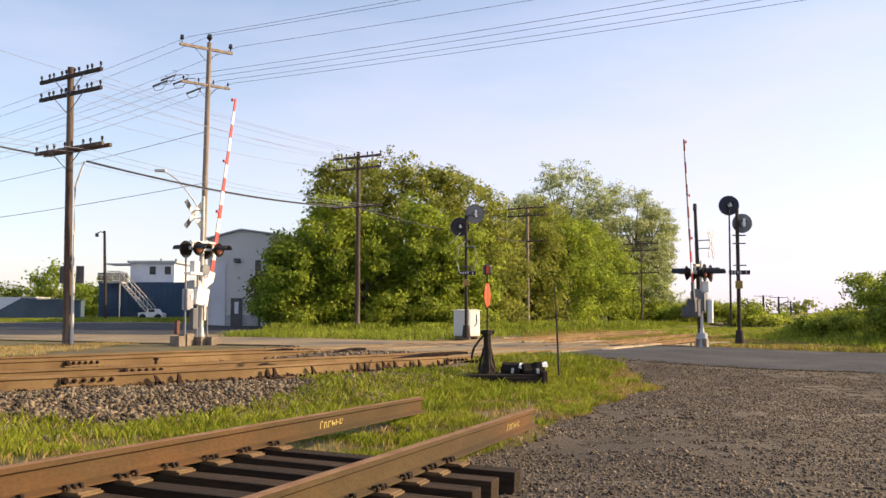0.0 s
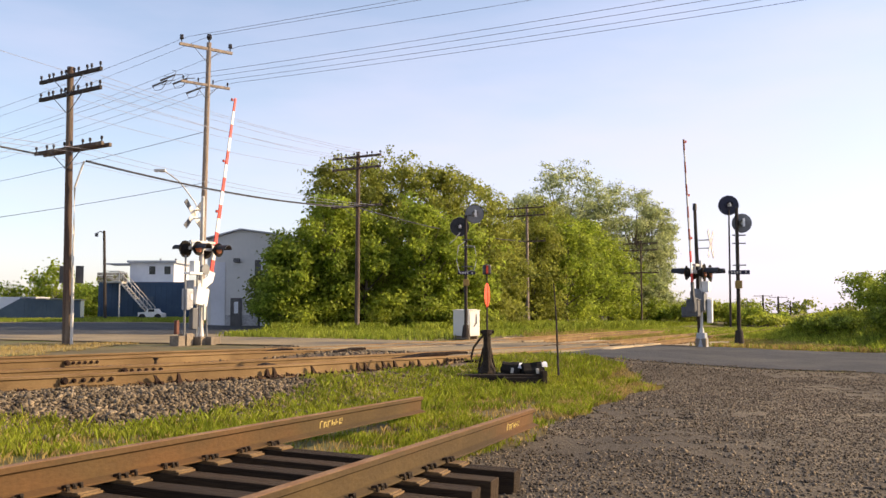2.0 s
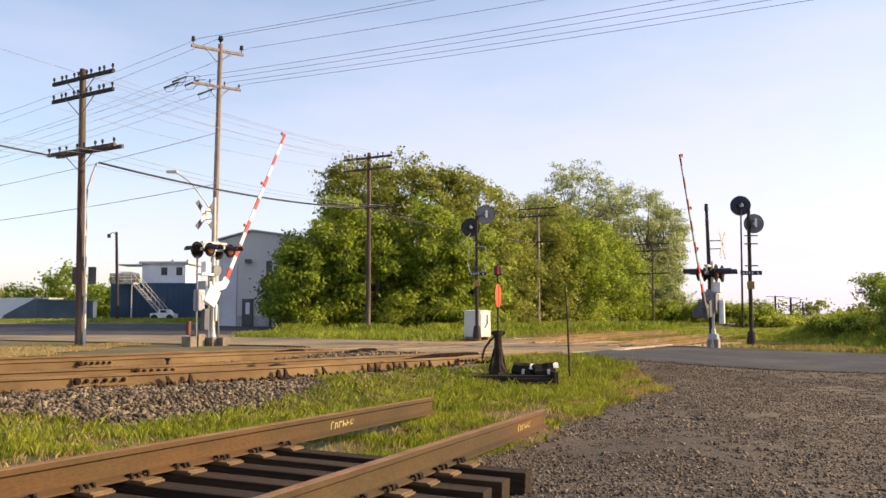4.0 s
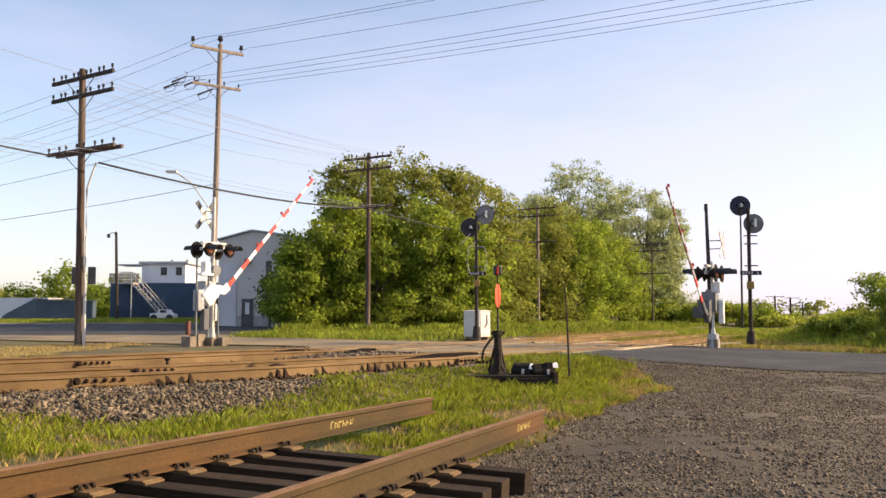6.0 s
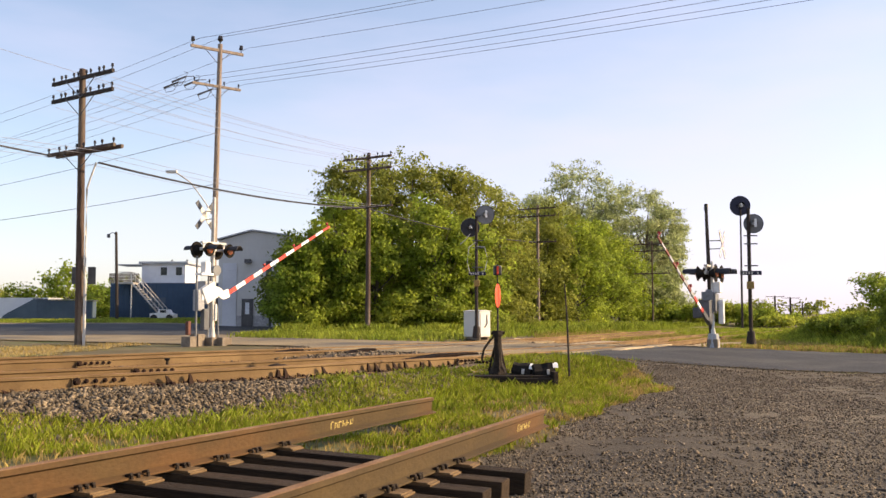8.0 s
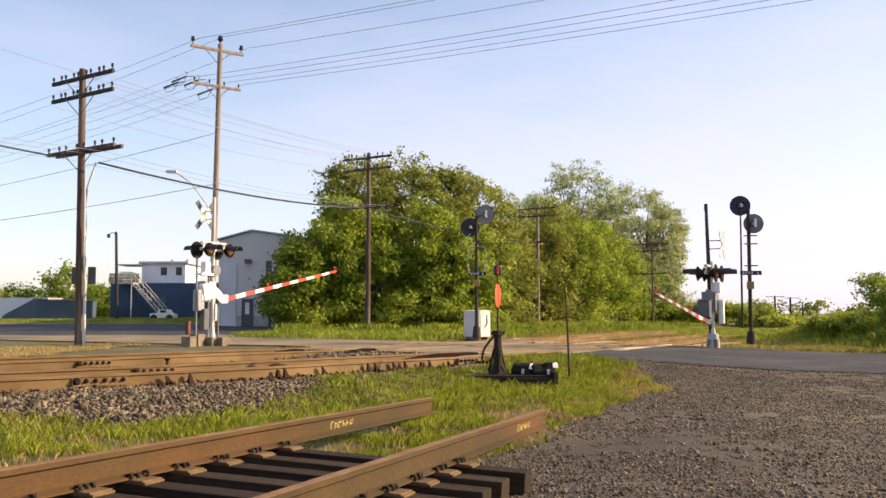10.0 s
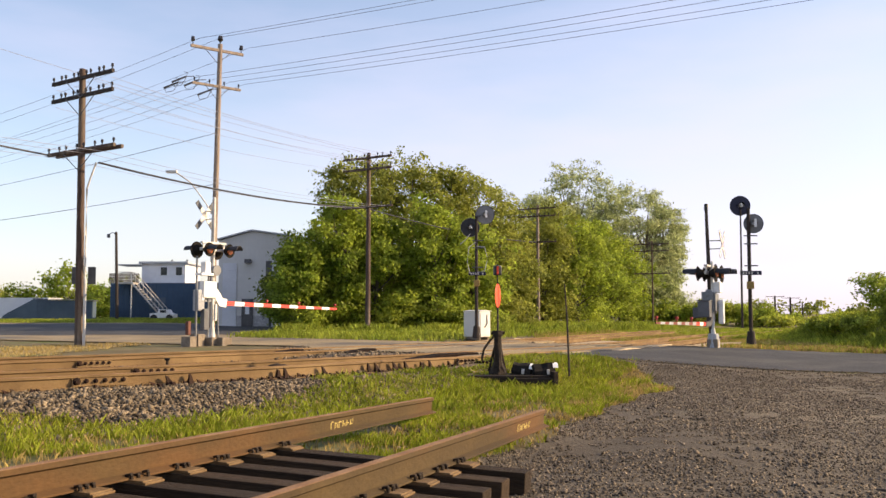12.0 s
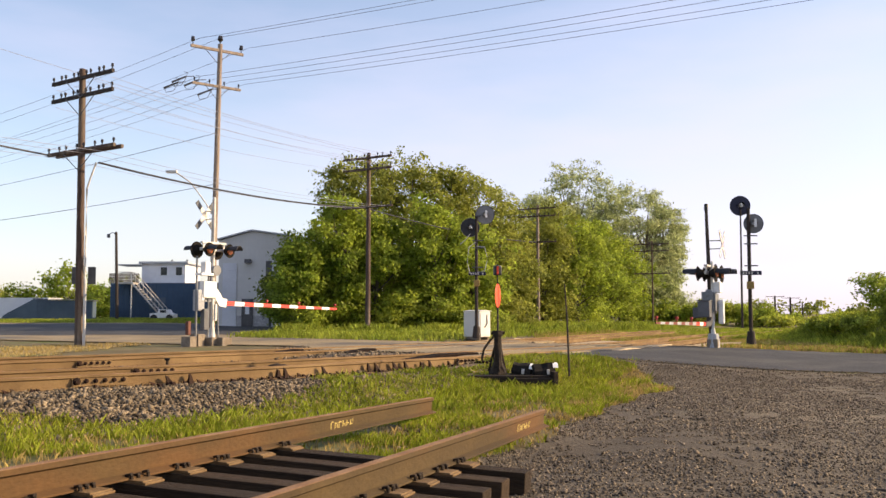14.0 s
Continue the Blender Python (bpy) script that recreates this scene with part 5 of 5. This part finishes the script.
def far_verge(x, y):
    d, s, zt = side_of(x, y)
    u, v = road_uv(x, y)
    return (d < -7.8) & (v > 3.5) & ~on_road(x, y) & (x > -8.5 + .6 * wobble(x, y))


def weedy(x, y):
    return far_verge(x, y) & tufty(x, y, .6, .15) & (y > 44 + 1.5 * wobble(x, y))


def gate_verge(x, y):
    d, s, zt = side_of(x, y)
    u, v = road_uv(x, y)
    return (v > 3.5) & ((d > 1.9 + .4 * wobble(x, y)) | (s > 28) & (d > -9))


x, y = scatter(120000, -14, 30, 26, 78, far_verge, 25)
blades("far_grass", x, y, .26, .035, LEAF["verge"], 35, "green grass at the foot of the trees")
x, y = scatter(70000, -10, 20, 42, 66, weedy, 29)
blades("tall_weeds", x, y, .46, .045, LEAF["verge"], 39, "tall uneven weeds at the foot of the trees")
x, y = scatter(130000, 4, 30, 20, 62, gate_verge, 26)
blades("roadside_grass", x, y, .15, .022, LEAF["verge"], 36, "green grass round the gate and signal")
x, y = scatter(90000, 11.5, 30, 20, 60, lambda x, y: gate_verge(x, y) & (x > 12.4 + .8 * wobble(x, y)), 30)
blades("bank_grass", x, y, .26, .028, LEAF["verge"], 40, "lush green grass on the roadside bank")
x, y = scatter(70000, 4, 14, 20, 50, gate_verge, 27)
blades("roadside_straw", x, y, .15, .024, LEAF["straw"], 37, "dry stalks round the gate and signal")
x, y = scatter(50000, -60, -12, 66, 82, lambda x, y: ~on_road(x, y), 28)
blades("yard_grass", x, y, .18, .08, LEAF["verge"], 38, "short green grass in front of the sheds")


# ---- loose stones ----
def stones(name, x, y, size, mat, seed, label, lift=0.0):
    rs = np.random.RandomState(seed)
    octa = np.array([(1, 0, .1), (-1, .1, 0), (.1, 1, 0), (0, -1, .1), (.1, 0, 1), (0, .1, -1)]) * 1.15
    tri = np.array([(0, 2, 4), (2, 1, 4), (1, 3, 4), (3, 0, 4), (2, 0, 5), (1, 2, 5), (3, 1, 5), (0, 3, 5)])
    n = len(x)
    s = size * np.minimum(rs.lognormal(0, .33, n), 1.75)
    v = (octa[None] * rs.uniform(.6, 1.2, (n, 6, 1)) + rs.uniform(-.38, .38, (n, 6, 3))) * rs.uniform(.6, 1.3, (n, 1, 3)) * (s / 2)[:, None, None]
    for i, j in ((0, 1), (1, 2), (0, 2)):       # tumbled every way
        a = rs.uniform(0, 6.283, n)
        c, q = np.cos(a)[:, None], np.sin(a)[:, None]
        v[:, :, i], v[:, :, j] = v[:, :, i] * c - v[:, :, j] * q, v[:, :, i] * q + v[:, :, j] * c
    z = height(x, y) + lift + s * .18
    v = np.stack([v[:, :, 0] + x[:, None], v[:, :, 1] + y[:, None], v[:, :, 2] * .85 + z[:, None]], 2).reshape(-1, 3)
    f = (tri[None] + (np.arange(n) * 6)[:, None, None]).reshape(-1, 3)
    return tagged(new(name, raw(name, v, f, mat)), label, "stones", "", "stuff")


def near_ballast(x, y):
    d, s, zt = side_of(x, y)
    return (d > .02 + .55 * step(2.6, 3.8, s)) & (d < 2.7 + .3 * wobble(x, y) - 1.3 * step(2.5, 6.5, s)) & (y < 24) & (np.abs(road_uv(x, y)[1]) > 3.4)


x, y = scatter(190000, -11, 6, 7, 22, near_ballast, 41)
stones("ballast_stones", x, y, .05, M["stone"], 51, "loose crushed stones on the ballast shoulder", .012)
x, y = scatter(26000, -9, 14, 10, 30, lambda x, y: on_bed(x, y) & (side_of(x, y)[0] < .1), 42)
stones("bed_stones", x, y, .065, M["stone"], 52, "crushed stones between the rails", .012)
x, y = scatter(150000, -1, 12, 4.5, 18, lambda x, y: on_lot(x, y) & (tufty(x, y, .45, -.35) | (wobble(y, x, 9) > .2)), 43)
stones("lot_gravel", x, y, .02, M["pebble"], 53, "loose grey gravel over the lot", .01)
x, y = scatter(5000, -1, 9, 5, 14, lambda x, y: on_lot(x, y) & tufty(x, y, .7, .1), 44)
stones("lot_stones", x, y, .034, M["pebble"], 54, "larger loose stones over the lot", .01)
x, y = scatter(9000, -3, 3, 5, 12, lambda x, y: near_verge(x, y) & (in_panel(x, y) | tufty(x, y, 1.2, .3)), 45)
stones("verge_stones", x, y, .04, M["pebble"], 55, "dark stones among the grass by the track panel", 0)


x, y = scatter(60000, 2, 22, 8, 24, lambda x, y: (np.abs(road_uv(x, y)[1] + 3.45) < .45 + .15 * wobble(x, y, 3)) & (side_of(x, y)[0] > 1.2), 46)
stones("edge_gravel", x, y, .022, M["pebble"], 56, "fine gravel spilled along the road's edge", .02)


# ---- what moves ----
def motions():
    far = [(0, 80.5), (2.0, 80.5), (2.2, 79.7), (2.5, 76.3), (3.0, 71.2), (3.2, 69.3), (4.2, 59.8), (5.3, 49.5), (6, 43), (6.5, 38.6), (7, 34.3), (7.5, 30), (8, 26), (8.2, 24.4), (9.2, 16.6), (10.5, 7.5), (11, 4), (11.5, 1), (11.8, -.6), (12, -1.5), (14, -1.5)]
    near = [(0, 82.2), (2.0, 82.2), (2.2, 81.4), (2.5, 78.6), (3.0, 73.5), (3.2, 71.5), (4.2, 62), (5.3, 52), (6, 46), (6.5, 41), (7, 36), (7.5, 31.7), (8, 27.4), (8.2, 25.8), (9.2, 17), (10.3, 7.4), (10.5, 5.8), (11, 2.6), (11.5, 1.2), (12, .9), (14, .9)]
    walk(arm_far, [(t, pose(*PL, 0, -a, 0)) for t, a in far])
    walk(arm_near, [(t, pose(*PR, 0, 0, -3) @ pose(0, 0, 0, 0, -a, 0)) for t, a in near])


motions()
